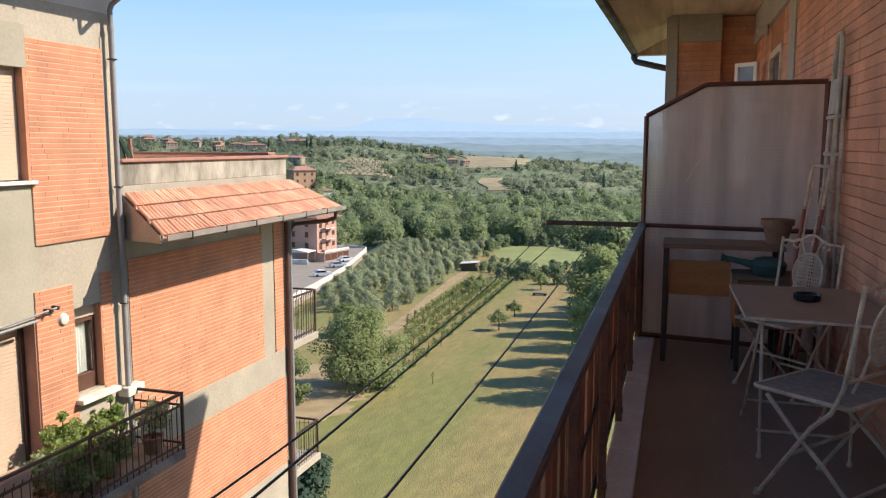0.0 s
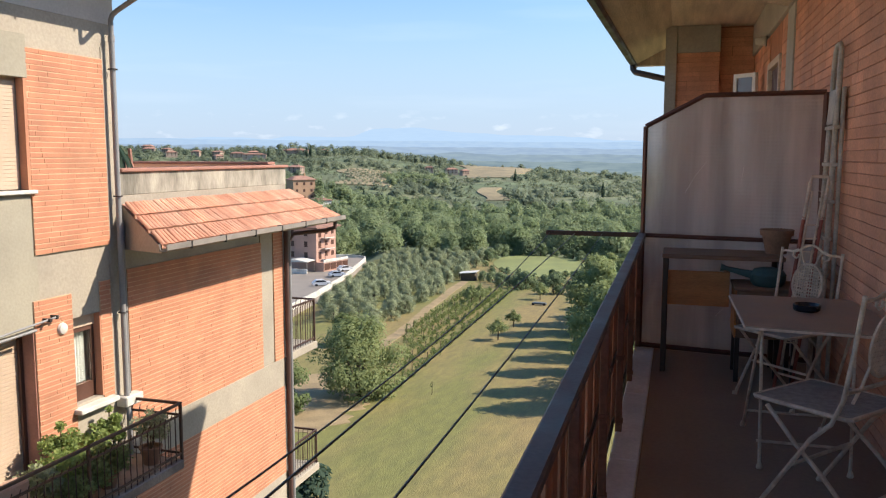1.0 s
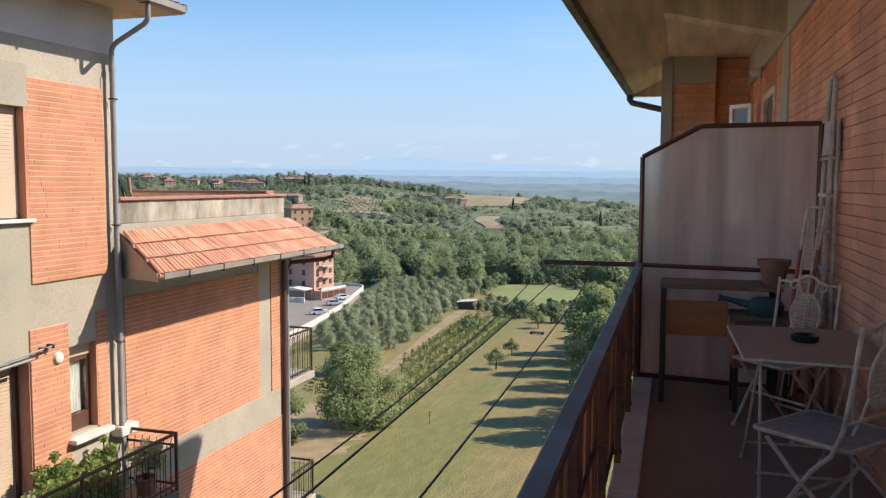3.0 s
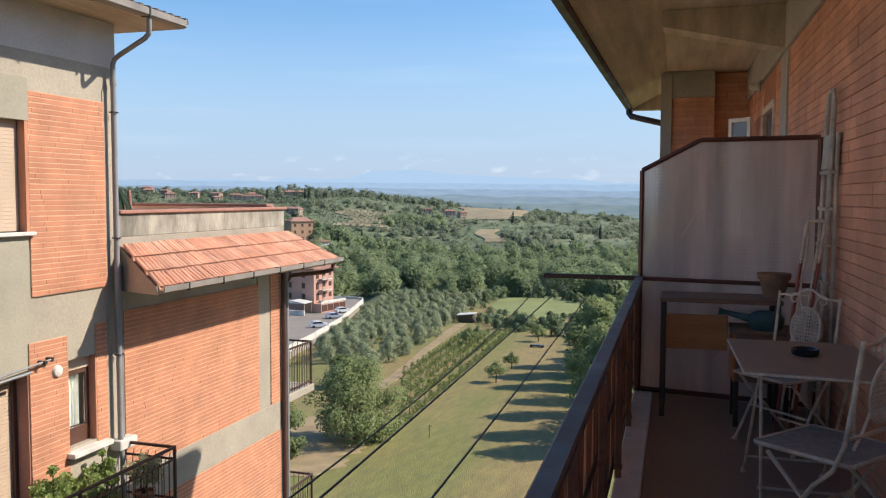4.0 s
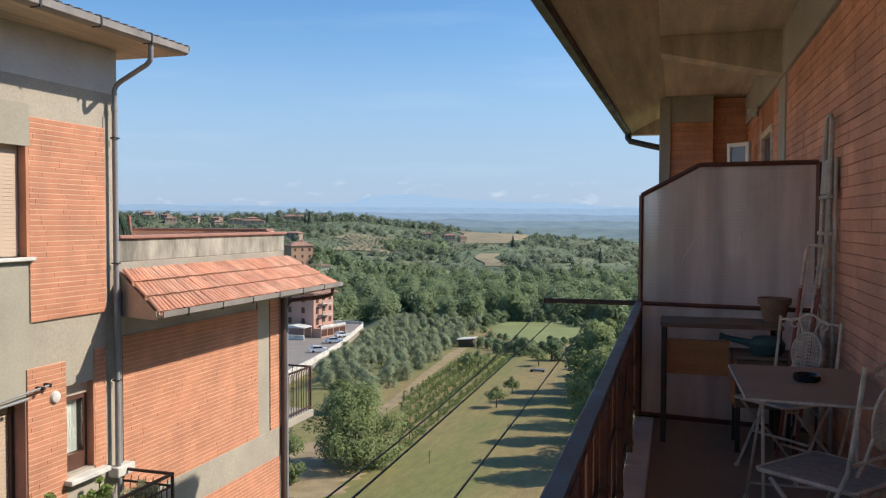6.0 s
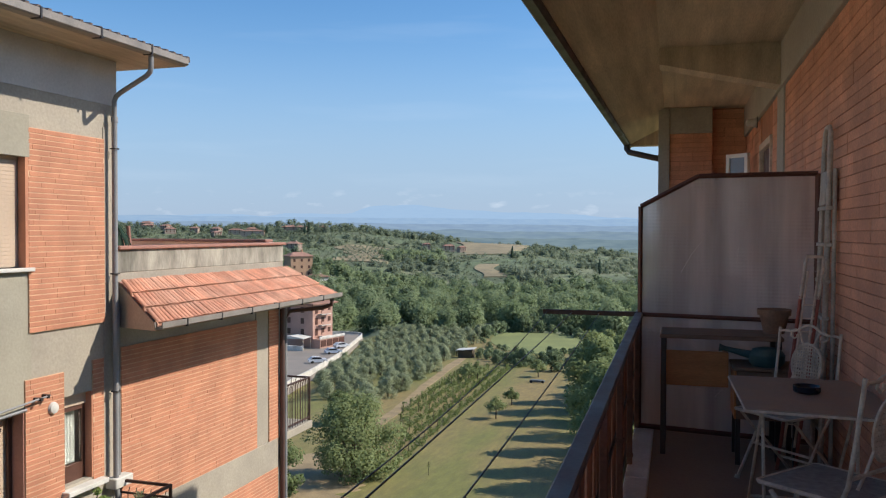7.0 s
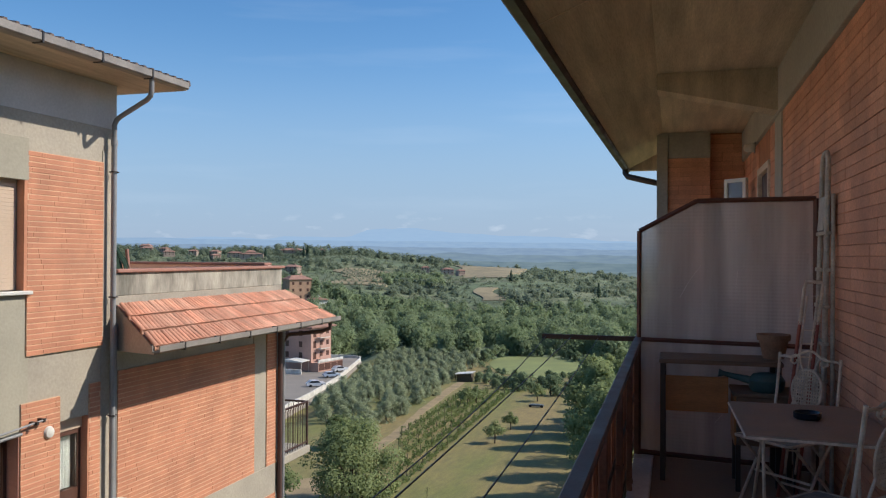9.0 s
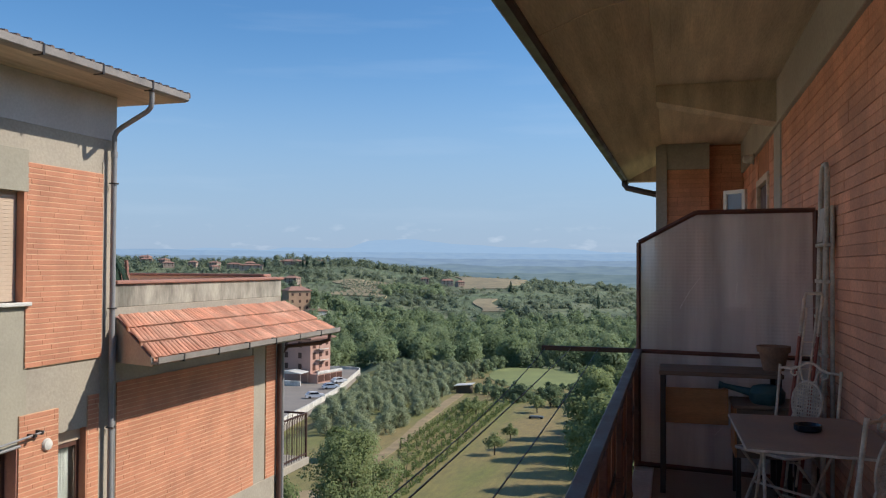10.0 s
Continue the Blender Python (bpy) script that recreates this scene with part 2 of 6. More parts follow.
M = dict(
    concrete=material("grey_concrete", (0.40, 0.38, 0.33), 0.9, 0.14, 1.5, 30, 0.25, tint=(0.30, 0.27, 0.22), tint_scale=0.8, tint_amount=0.35),
    render_wall=material("cement_render", (0.385, 0.335, 0.265), 0.92, 0.14, 1.1, 26, 0.3, tint=(0.35, 0.305, 0.235), tint_scale=0.7, tint_amount=0.4),
    lintel=material("olive_render", (0.355, 0.32, 0.245), 0.92, 0.10, 1.4, 30, 0.2),
    parapet=material("stained_parapet", (0.39, 0.355, 0.285), 0.92, 0.2, 2.5, 30, 0.4, tint=(0.10, 0.095, 0.075), tint_scale=3.4, stretch=(1, 1, 0.32), tint_amount=0.75),
    soffit=material("board_marked_concrete", (0.56, 0.465, 0.35), 0.9, 0.2, 2.2, 30, 0.35, tint=(0.40, 0.32, 0.24), tint_scale=1.6, stretch=(3.5, 0.3, 1), tint_amount=0.6, island=0.07),
    mortar=material("mortar", (0.61, 0.38, 0.235), 0.95, 0.15, 4, 60, 0.3),
    brick=material("orange_brick", (0.515, 0.22, 0.127), 0.85, 0.16, 2.0, 70, 0.25, piece=0.05, island=0.05, tint=(0.555, 0.25, 0.14), tint_scale=1.2, tint_amount=0.5),
    brick_dark=material("red_facing_brick", (0.64, 0.31, 0.195), 0.85, 0.2, 2.4, 60, 0.3, piece=0.08, island=0.08, tint=(0.60, 0.30, 0.19), tint_scale=1.5, tint_amount=0.7),
    mortar_dark=material("red_joint", (0.42, 0.19, 0.11), 0.95, 0.2, 4, 60, 0.3),
    rooftile=material("terracotta_roof_tile", (0.49, 0.225, 0.14), 0.85, 0.2, 3, 40, 0.3, piece=0.2, island=0.22, tint=(0.56, 0.33, 0.23), tint_scale=2.0),
    fillet=material("tile_mortar", (0.50, 0.27, 0.175), 0.9, 0.25, 6, 50, 0.3),
    coping=material("red_coping", (0.34, 0.17, 0.125), 0.8, 0.15, 3, 40, 0.2),
    eaves_pink=material("pinkish_grey_render", (0.40, 0.315, 0.25), 0.92, 0.14, 1.5, 30, 0.2),
    terrace_wall=material("tan_terrace_plaster", (0.74, 0.55, 0.43), 0.9, 0.12, 1.2, 30, 0.2),
    salmon=material("salmon_plaster", (0.52, 0.33, 0.24), 0.9, 0.12, 1.2, 30, 0.2),
    shutter=material("cream_roller_shutter", (0.55, 0.415, 0.30), 0.6, 0.06, 2, 30, 0.05),
    shutter_frame=material("brown_frame", (0.10, 0.045, 0.03), 0.55, 0.15, 6, 60, 0.1),
    stone=material("white_sill_stone", (0.62, 0.59, 0.53), 0.6, 0.12, 4, 60, 0.1),
    pipe=material("grey_painted_pipe", (0.25, 0.245, 0.24), 0.5, 0.12, 3, 50, 0.08),
    pipe_brown=material("brown_painted_pipe", (0.10, 0.055, 0.045), 0.5, 0.12, 3, 50, 0.08),
    gutter=material("weathered_gutter", (0.25, 0.22, 0.19), 0.5, 0.2, 3, 50, 0.1),
    gutter_dark=material("dark_gutter", (0.035, 0.03, 0.028), 0.45, 0.2, 3, 50, 0.1),
    iron=material("dark_brown_iron", (0.045, 0.026, 0.02), 0.45, 0.25, 8, 80, 0.15, spec=0.5),
    post_brown=material("brown_post_paint", (0.20, 0.09, 0.06), 0.55, 0.25, 8, 80, 0.15),
    slab_edge=material("stained_slab_edge", (0.27, 0.215, 0.175), 0.9, 0.25, 3, 30, 0.3, tint=(0.13, 0.10, 0.085), tint_scale=2.5, tint_amount=0.7),
    # Wall render painted paler, to brighten the shade below the eaves.
    eaves_shade_lift=material("render_paled_for_eaves_shade", (0.52, 0.49, 0.45), 0.9, 0.1, 1.5, 30, 0.2),
    frame_red=material("red_brown_frame_paint", (0.13, 0.05, 0.035), 0.55, 0.2, 8, 80, 0.1),
    iron_far=material("rusty_iron", (0.07, 0.035, 0.025), 0.6, 0.25, 8, 80, 0.15),
    rail_top=material("handrail_paint", (0.115, 0.08, 0.075), 0.55, 0.2, 7, 70, 0.08, spec=0.4),
    board=material("brown_stained_board", (0.40, 0.185, 0.115), 0.6, 0.3, 3, 40, 0.25, piece=0.2, stretch=(6, 6, 0.6)),
    floor=material("brown_floor_paint", (0.34, 0.23, 0.155), 0.7, 0.12, 1.5, 40, 0.1, tint=(0.27, 0.175, 0.14), tint_scale=1.2, tint_amount=0.5),
    curb=material("worn_marble_strip", (0.84, 0.82, 0.82), 0.6, 0.12, 3, 50, 0.12, tint=(0.74, 0.71, 0.70), tint_scale=2.5),
    white_metal=material("worn_white_paint", (0.66, 0.54, 0.42), 0.5, 0.2, 12, 90, 0.2, tint=(0.28, 0.18, 0.12), tint_scale=16, tint_amount=0.35),
    grey_seat=material("speckled_grey_metal", (0.29, 0.26, 0.23), 0.6, 0.3, 30, 220, 0.5),
    tabletop=material("dull_table_metal", (0.31, 0.22, 0.165), 0.55, 0.2, 6, 120, 0.25),
    alu=material("worn_beige_ladder_paint", (0.50, 0.44, 0.37), 0.5, 0.2, 10, 80, 0.15, tint=(0.26, 0.19, 0.14), tint_scale=14, tint_amount=0.4),
    red=material("faded_red_paint", (0.30, 0.075, 0.05), 0.45, 0.2, 8, 60, 0.1),
    terracotta=material("old_terracotta", (0.27, 0.145, 0.09), 0.85, 0.2, 8, 60, 0.25),
    teal=material("teal_plastic", (0.04, 0.085, 0.085), 0.5, 0.15, 6, 60, 0.05),
    orange_wood=material("orange_varnished_board", (0.46, 0.185, 0.06), 0.5, 0.2, 3, 40, 0.1, stretch=(1, 1, 5)),
    brown_wood=material("dull_brown_wood", (0.19, 0.115, 0.075), 0.6, 0.2, 5, 50, 0.2, stretch=(1, 5, 5)),
    black=material("black_glass", (0.012, 0.012, 0.018), 0.25, 0.1, 8, 60, 0.0),
    wire=material("plastic_coated_wire", (0.05, 0.045, 0.04), 0.5, 0.2, 20, 60, 0.0),
    cloth=material("white_curtain", (0.40, 0.41, 0.38), 0.9, 0.1, 8, 60, 0.2),
    dark=material("room_shade", (0.03, 0.03, 0.03), 0.9, 0.1, 2, 20, 0.0),
    soil=material("dry_soil", (0.30, 0.22, 0.118), 0.95, 0.25, 0.5, 8, 0.4),
    asphalt=material("pale_asphalt", (0.25, 0.215, 0.18), 0.9, 0.12, 0.2, 3, 0.2),
    white_wall=material("white_retaining_wall", (0.66, 0.62, 0.55), 0.9, 0.2, 0.8, 6, 0.2, tint=(0.48, 0.44, 0.37), tint_scale=0.5),
    pink=material("pink_plaster", (0.50, 0.30, 0.23), 0.9, 0.1, 0.4, 6, 0.1),
    far_wall=material("ochre_plaster", (0.42, 0.32, 0.25), 0.9, 0.15, 0.3, 4, 0.1, piece=0.25),
    ochre_house=material("orange_brown_plaster", (0.44, 0.27, 0.17), 0.9, 0.15, 0.3, 4, 0.1),
    far_roof=material("far_roof_tile", (0.30, 0.165, 0.12), 0.9, 0.2, 0.5, 6, 0.2, piece=0.2),
    bark=material("bark", (0.10, 0.075, 0.05), 0.9, 0.3, 4, 30, 0.5),
    grass=material("meadow_grass", (0.172, 0.168, 0.05), 0.95, 0.18, 1.1, 6.0, 0.8, 9.0, stretch=(1.6, 0.38, 1), tint=(0.255, 0.185, 0.075), tint_scale=0.07, tint_amount=0.9, depth=0.05),
    scrub=material("hillside_scrub", (0.115, 0.145, 0.075), 0.95, 0.4, 0.05, 0.35, 0.3, tint=(0.19, 0.19, 0.105), tint_scale=0.02, tint_amount=0.7),
    old_tile=material("lichen_roof_tile", (0.16, 0.115, 0.095), 0.9, 0.25, 4, 40, 0.3, piece=0.15),
    green_field=material("fresh_meadow", (0.205, 0.225, 0.08), 0.95, 0.15, 0.15, 3, 0.3),
    dry_field=material("ploughed_field", (0.265, 0.215, 0.125), 0.95, 0.25, 0.06, 0.5, 0.3),
    car_white=material("white_car_paint", (0.62, 0.63, 0.65), 0.3, 0.05, 2, 20, 0.0),
    car_blue=material("silver_car_paint", (0.42, 0.48, 0.56), 0.3, 0.05, 2, 20, 0.0),
    # Pale blue cloth coloured dark, standing in for the shade of the trees.
    tarp=material("tarpaulin_in_tree_shade", (0.12, 0.14, 0.145), 0.7, 0.15, 2, 20, 0.3),
    tyre=material("tyre_rubber", (0.02, 0.02, 0.02), 0.8, 0.1, 10, 60, 0.1),
)
M["leaf"] = leaf_material("leaf_green", (0.14, 0.185, 0.07), (0.30, 0.345, 0.15))
M["leaf_dark"] = leaf_material("wood_leaf", (0.105, 0.155, 0.08), (0.285, 0.345, 0.185))
M["leaf_olive"] = leaf_material("olive_leaf", (0.25, 0.29, 0.175), (0.39, 0.43, 0.265))
M["leaf_scrub"] = leaf_material("scrub_leaf", (0.15, 0.18, 0.115), (0.245, 0.28, 0.175))
M["leaf_light"] = leaf_material("light_wood_leaf", (0.16, 0.22, 0.105), (0.32, 0.385, 0.195))
# Far leaves a little paler and bluer: distance haze put into their colour.
M["leaf_far"] = leaf_material("hazy_hill_leaf", (0.145, 0.185, 0.13), (0.245, 0.29, 0.19))
M["leaf_vine"] = leaf_material("vine_leaf", (0.125, 0.165, 0.055), (0.25, 0.285, 0.11))
M["leaf_bush"] = leaf_material("bluegreen_leaf", (0.04, 0.075, 0.05), (0.08, 0.125, 0.08))
M["leaf_pale"] = leaf_material("grey_pot_leaf", (0.22, 0.26, 0.14), (0.40, 0.43, 0.27))
# Bluish, partly metallic colour put in to strengthen the sky's reflection.
M["glass_dark"] = material("sky_tinted_window_glass", (0.34, 0.38, 0.46), 0.13, 0.05, 2, 20, 0.0, metal=0.6)
M["white_frame"] = material("white_window_frame", (0.78, 0.77, 0.74), 0.5, 0.05, 6, 40, 0.0)

M["wire_grey"] = material("scratched_glass", (0.62, 0.56, 0.53), 0.6, 0.1, 20, 60, 0.0)
M["leaf_pot"] = leaf_material("pot_plant_leaf", (0.20, 0.29, 0.075), (0.40, 0.47, 0.18))
M["glass_wired"] = glass_material("wired_glass", (0.95, 0.86, 0.79), 0.08, 0.35, 0.97, 0.50)
M["glass"] = glass_material("window_glass", (0.9, 0.93, 0.93), 0.02)


# ---- mesh building ----
class Shape:
    """Vertices and faces of one mesh, filled piece by piece."""

    def __init__(self):
        self.v, self.f = [], []

    def add(self, verts, faces):
        k = len(self.v)
        self.v += [tuple(p) for p in verts]
        self.f += [tuple(i + k for i in q) for q in faces]
        return self

    def box(self, x0, x1, y0, y1, z0, z1, c=0.0):
        lo, hi = (min(x0, x1), min(y0, y1), min(z0, z1)), (max(x0, x1), max(y0, y1), max(z0, z1))
        if c <= 0:
            v = [(a, b, d) for d in (lo[2], hi[2]) for b in (lo[1], hi[1]) for a in (lo[0], hi[0])]
            return self.add(v, [(0, 2, 3, 1), (4, 5, 7, 6), (0, 1, 5, 4), (2, 6, 7, 3), (0, 4, 6, 2), (1, 3, 7, 5)])
        c = min(c, *[(h - q) * 0.49 for h, q in zip(hi, lo)])
        vid, v = {}, []
        for sx in (0, 1):
            for sy in (0, 1):
                for sz in (0, 1):
                    s = (sx, sy, sz)
                    for ax in range(3):
                        vid[s, ax] = len(v)
                        v.append(tuple((hi[i] if s[i] else lo[i]) + (0 if i == ax else (-c if s[i] else c)) for i in range(3)))
        faces = []
        for ax in range(3):
            a, b = [i for i in range(3) if i != ax]
            for side in (0, 1):
                def key(p, q):
                    s = [0, 0, 0]
                    s[ax], s[a], s[b] = side, p, q
                    return vid[tuple(s), ax]
                faces.append((key(0, 0), key(1, 0), key(1, 1), key(0, 1)))
            for p in (0, 1):
                for q in (0, 1):
                    s0, s1 = [0, 0, 0], [0, 0, 0]
                    s0[ax], s1[ax] = 0, 1
                    s0[a] = s1[a] = p
                    s0[b] = s1[b] = q
                    faces.append((vid[tuple(s0), a], vid[tuple(s1), a], vid[tuple(s1), b], vid[tuple(s0), b]))
        for sx in (0, 1):
            for sy in (0, 1):
                for sz in (0, 1):
                    faces.append(tuple(vid[(sx, sy, sz), i] for i in range(3)))
        mid = Vector([(h + q) / 2 for h, q in zip(hi, lo)])
        out = []
        for fc in faces:
            p = [Vector(v[i]) for i in fc]
            nrm = (p[1] - p[0]).cross(p[2] - p[0])
            out.append(fc if nrm.dot(sum(p, Vector()) / len(p) - mid) > 0 else fc[::-1])
        return self.add(v, out)

    def prism(self, poly, z0, z1, to=lambda a, b, h: (a, b, h)):
        """A polygon (a, b) drawn out from z0 to z1; to() turns (a, b, h) into the place."""
        n = len(poly)
        v = [to(a, b, z0) for a, b in poly] + [to(a, b, z1) for a, b in poly]
        return self.add(v, [tuple(range(n))[::-1], tuple(range(n, 2 * n))] + [(i, (i + 1) % n, n + (i + 1) % n, n + i) for i in range(n)])

    def tube(self, pts, r, n=8, closed=False):
        pts = [Vector(p) for p in pts]
        m = len(pts)
        rings = []
        up = None
        for i, p in enumerate(pts):
            a = pts[(i - 1) % m] if closed or i else p
            b = pts[(i + 1) % m] if closed or i < m - 1 else p
            t = (b - a).normalized()
            if up is None or abs(up.dot(t)) > 0.98:
                up = Vector((0, 0, 1)) if abs(t.z) < 0.9 else Vector((1, 0, 0))
            side = t.cross(up).normalized()
            up = side.cross(t).normalized()
            rr = r[i] if isinstance(r, (list, tuple)) else r
            rings.append([p + rr * (math.cos(2 * math.pi * k / n) * side + math.sin(2 * math.pi * k / n) * up) for k in range(n)])
        v = [q for ring in rings for q in ring]
        f = []
        for i in range(m if closed else m - 1):
            j = (i + 1) % m
            f += [(i * n + k, i * n + (k + 1) % n, j * n + (k + 1) % n, j * n + k) for k in range(n)]
        if not closed:
            f += [tuple(range(n))[::-1], tuple(range((m - 1) * n, m * n))]
        return self.add(v, f)

    def revolve(self, profile, centre=(0, 0, 0), n=20):
        cx, cy, cz = centre
        v = [(cx + r * math.cos(2 * math.pi * k / n), cy + r * math.sin(2 * math.pi * k / n), cz + z) for r, z in profile for k in range(n)]
        f = [(i * n + k, i * n + (k + 1) % n, (i + 1) * n + (k + 1) % n, (i + 1) * n + k) for i in range(len(profile) - 1) for k in range(n)]
        f += [tuple(range(n))[::-1], tuple(range((len(profile) - 1) * n, len(profile) * n))]
        return self.add(v, f)

    def wall(self, x0, x1, y0, y1, z0, z1, holes):
        """A wall across y and z, x0 to x1 thick, with openings (y0, y1, z0, z1) through it."""
        ys = sorted({y0, y1} | {q for h in holes for q in h[:2]})
        zs = sorted({z0, z1} | {q for h in holes for q in h[2:]})
        ids = {}

        def vid(x, y, z):
            if (x, y, z) not in ids:
                ids[x, y, z] = len(self.v)
                self.v.append((x, y, z))
            return ids[x, y, z]

        def full(i, k):
            if not (0 <= i < len(ys) - 1 and 0 <= k < len(zs) - 1):
                return False
            a, b = (ys[i] + ys[i + 1]) / 2, (zs[k] + zs[k + 1]) / 2
            return not any(h[0] < a < h[1] and h[2] < b < h[3] for h in holes)

        for i in range(len(ys) - 1):
            for k in range(len(zs) - 1):
                if not full(i, k):
                    continue
                a, b, c, d = ys[i], ys[i + 1], zs[k], zs[k + 1]
                self.f.append((vid(x1, a, c), vid(x1, b, c), vid(x1, b, d), vid(x1, a, d)))
                self.f.append((vid(x0, a, c), vid(x0, a, d), vid(x0, b, d), vid(x0, b, c)))
                if not full(i - 1, k):
                    self.f.append((vid(x0, a, c), vid(x1, a, c), vid(x1, a, d), vid(x0, a, d)))
                if not full(i + 1, k):
                    self.f.append((vid(x0, b, c), vid(x0, b, d), vid(x1, b, d), vid(x1, b, c)))
                if not full(i, k - 1):
                    self.f.append((vid(x0, a, c), vid(x0, b, c), vid(x1, b, c), vid(x1, a, c)))
                if not full(i, k + 1):
                    self.f.append((vid(x0, a, d), vid(x1, a, d), vid(x1, b, d), vid(x0, b, d)))
        return self

    def mesh(self, name, mat, offset=(0, 0, 0), smooth=False, fix=True):
        me = bpy.data.meshes.new(name)
        ox, oy, oz = offset
        me.from_pydata([(a - ox, b - oy, c - oz) for a, b, c in self.v], [], self.f)
        me.materials.append(mat)
        if fix and len(self.f) < 6000:
            bm = bmesh.new()
            bm.from_mesh(me)
            bmesh.ops.recalc_face_normals(bm, faces=bm.faces)
            bm.to_mesh(me)
            bm.free()
        if smooth:
            me.shade_smooth()
            try:
                me.set_sharp_from_angle(angle=radians(40))
            except AttributeError:
                pass
        return me


ORIGIN = {}


def thing(name, label, category, loc=(0, 0, 0), group="", kind=""):
    """An empty that stands at loc and parents the parts of one thing."""
    ob = new(name)
    ob.empty_display_size = 0.1
    ob.location = loc
    ORIGIN[ob.name] = Vector(loc)
    return tagged(ob, label, category, group, kind)


def part(name, shape, mat, parent, label="", smooth=False, kind=""):
    """One mesh under a thing or under a part; shapes are in the thing's world coordinates."""
    o = ORIGIN[parent.name]
    ob = new(name, shape if isinstance(shape, bpy.types.Mesh) else shape.mesh(name, mat, o, smooth))
    ob.parent = parent
    ORIGIN[ob.name] = o
    return tagged(ob, label, kind=kind)


def solid(name, shape, mat, label, category, kind="", smooth=False, fix=True, loc=(0, 0, 0)):
    ob = new(name, shape.mesh(name, mat, loc, smooth, fix))
    ob.location = loc
    ORIGIN[ob.name] = Vector(loc)
    return tagged(ob, label, category, kind=kind)


def turned(ob, degrees):
    """Turns a thing about the origin of the plan."""
    m = pose(0, 0, 0, 0, 0, degrees)
    ob.matrix_basis = m @ ob.matrix_basis
    return ob


# ---- the lie of the land ----
VIEW = radians(15.9)


def plan(d, v):
    """Place in the plan of a point d ahead along the valley and v to its right."""
    return -math.sin(VIEW) * d + math.cos(VIEW) * v, math.cos(VIEW) * d + math.sin(VIEW) * v


def along(x, y):
    return -math.sin(VIEW) * x + math.cos(VIEW) * y, math.cos(VIEW) * x + math.sin(VIEW) * y


def ease(a, b, x):
    t = min(max((x - a) / (b - a), 0.0), 1.0)
    return t * t * (3 - 2 * t)


RIDGE = ((-0.7, 5), (-0.4, 4.5), (-0.25, 4), (-0.1, 4), (0, -8), (0.08, -12), (0.15, -20), (0.24, -28), (0.5, -34))


def ridge(az):
    if az <= RIDGE[0][0]:
        return RIDGE[0][1]
    for (a, p), (b, q) in zip(RIDGE, RIDGE[1:]):
        if az <= b:
            return p + (q - p) * (az - a) / (b - a)
    return RIDGE[-1][1]


def height(d, v):
    z = -16 - 0.062 * min(max(d, -60), 200) - 5 * ease(190, 420, d)
    az = v / max(d, 100)
    z -= 2.3 * ease(-19, -25, v) * ease(112, 134, d) * (1 - ease(258, 300, d))
    z += 17 * math.exp(-(((d - 390) / 70) ** 2 + ((v + 78) / 45) ** 2))
    z += ease(420, 1000, d) * (ridge(az) - z)
    z += ease(1000, 1500, d) * (-95 - z)
    if 300 < d < 1400:
        z += 5 * ease(300, 500, d) * noise.noise((d * 0.008, v * 0.008, 0.3))
    return z


def drop(x, y):
    return height(*along(x, y))


# ---- ground ----
def ground_sheet():
    s = Shape()
    angles = [a for a in np.arange(-34, 34.01, 0.5)] + [a for a in np.arange(38, 322, 4.0)]
    radii = [0.5]
    while radii[-1] < 4850:
        radii.append(radii[-1] * 1.03 + 0.6)
    n = len(angles)
    s.v.append((0, 0, height(0, 0)))
    for r in radii:
        for a in angles:
            d, v = r * math.cos(radians(a)), r * math.sin(radians(a))
            s.v.append((*plan(d, v), height(d, v)))
    s.f += [(0, 1 + (k + 1) % n, 1 + k) for k in range(n)]
    for i in range(len(radii) - 1):
        for k in range(n):
            a, b = 1 + i * n + k, 1 + i * n + (k + 1) % n
            s.f.append((a, b, b + n, a + n))
    ob = solid("ground", s, M["grass"], "dry summer grass sloping down into the wooded valley", "ground", "structure", smooth=True, fix=False)
    ob.data.materials.append(M["scrub"])
    first_far = n + sum(1 for r in radii[:-1] if r < 236) * n
    ob.data.polygons.foreach_set("material_index", [1 if i >= first_far else 0 for i in range(len(s.f))])
    return ob


def draped(name, d0, d1, left, right, lift, mat, label, category, step=4.0, cells=8):
    """A patch that lies on the ground from d0 to d1, between two lines left(d) and right(d)."""
    s = Shape()
    nd = max(2, int((d1 - d0) / step))
    hem = 0.2 + 0.5 * lift
    for i in range(-1, nd + 2):
        d = d0 + (d1 - d0) * min(max(i, 0), nd) / nd
        for k in range(-1, cells + 2):
            v = left(d) + (right(d) - left(d)) * min(max(k, 0), cells) / cells
            out = i < 0 or i > nd or k < 0 or k > cells        # the hem goes down into the ground
            dd, vv = d + hem * ((i > nd) - (i < 0)), v + hem * ((k > cells) - (k < 0))
            s.v.append((*plan(dd, vv), height(dd, vv) + (-0.3 - lift if out else lift)))
    w = cells + 3
    for i in range(nd + 2):
        for k in range(cells + 2):
            a = i * w + k
            s.f.append((a, a + 1, a + w + 1, a + w))
    return solid(name, s, mat, label, category, "structure", smooth=True, fix=False)


def line(points):
    """A broken line v(d) through (d, v) points."""
    def at(d):
        for (a, p), (b, q) in zip(points, points[1:]):
            if d <= b:
                return p + (q - p) * min(max((d - a) / (b - a), 0), 1)
        return points[-1][1]
    return at


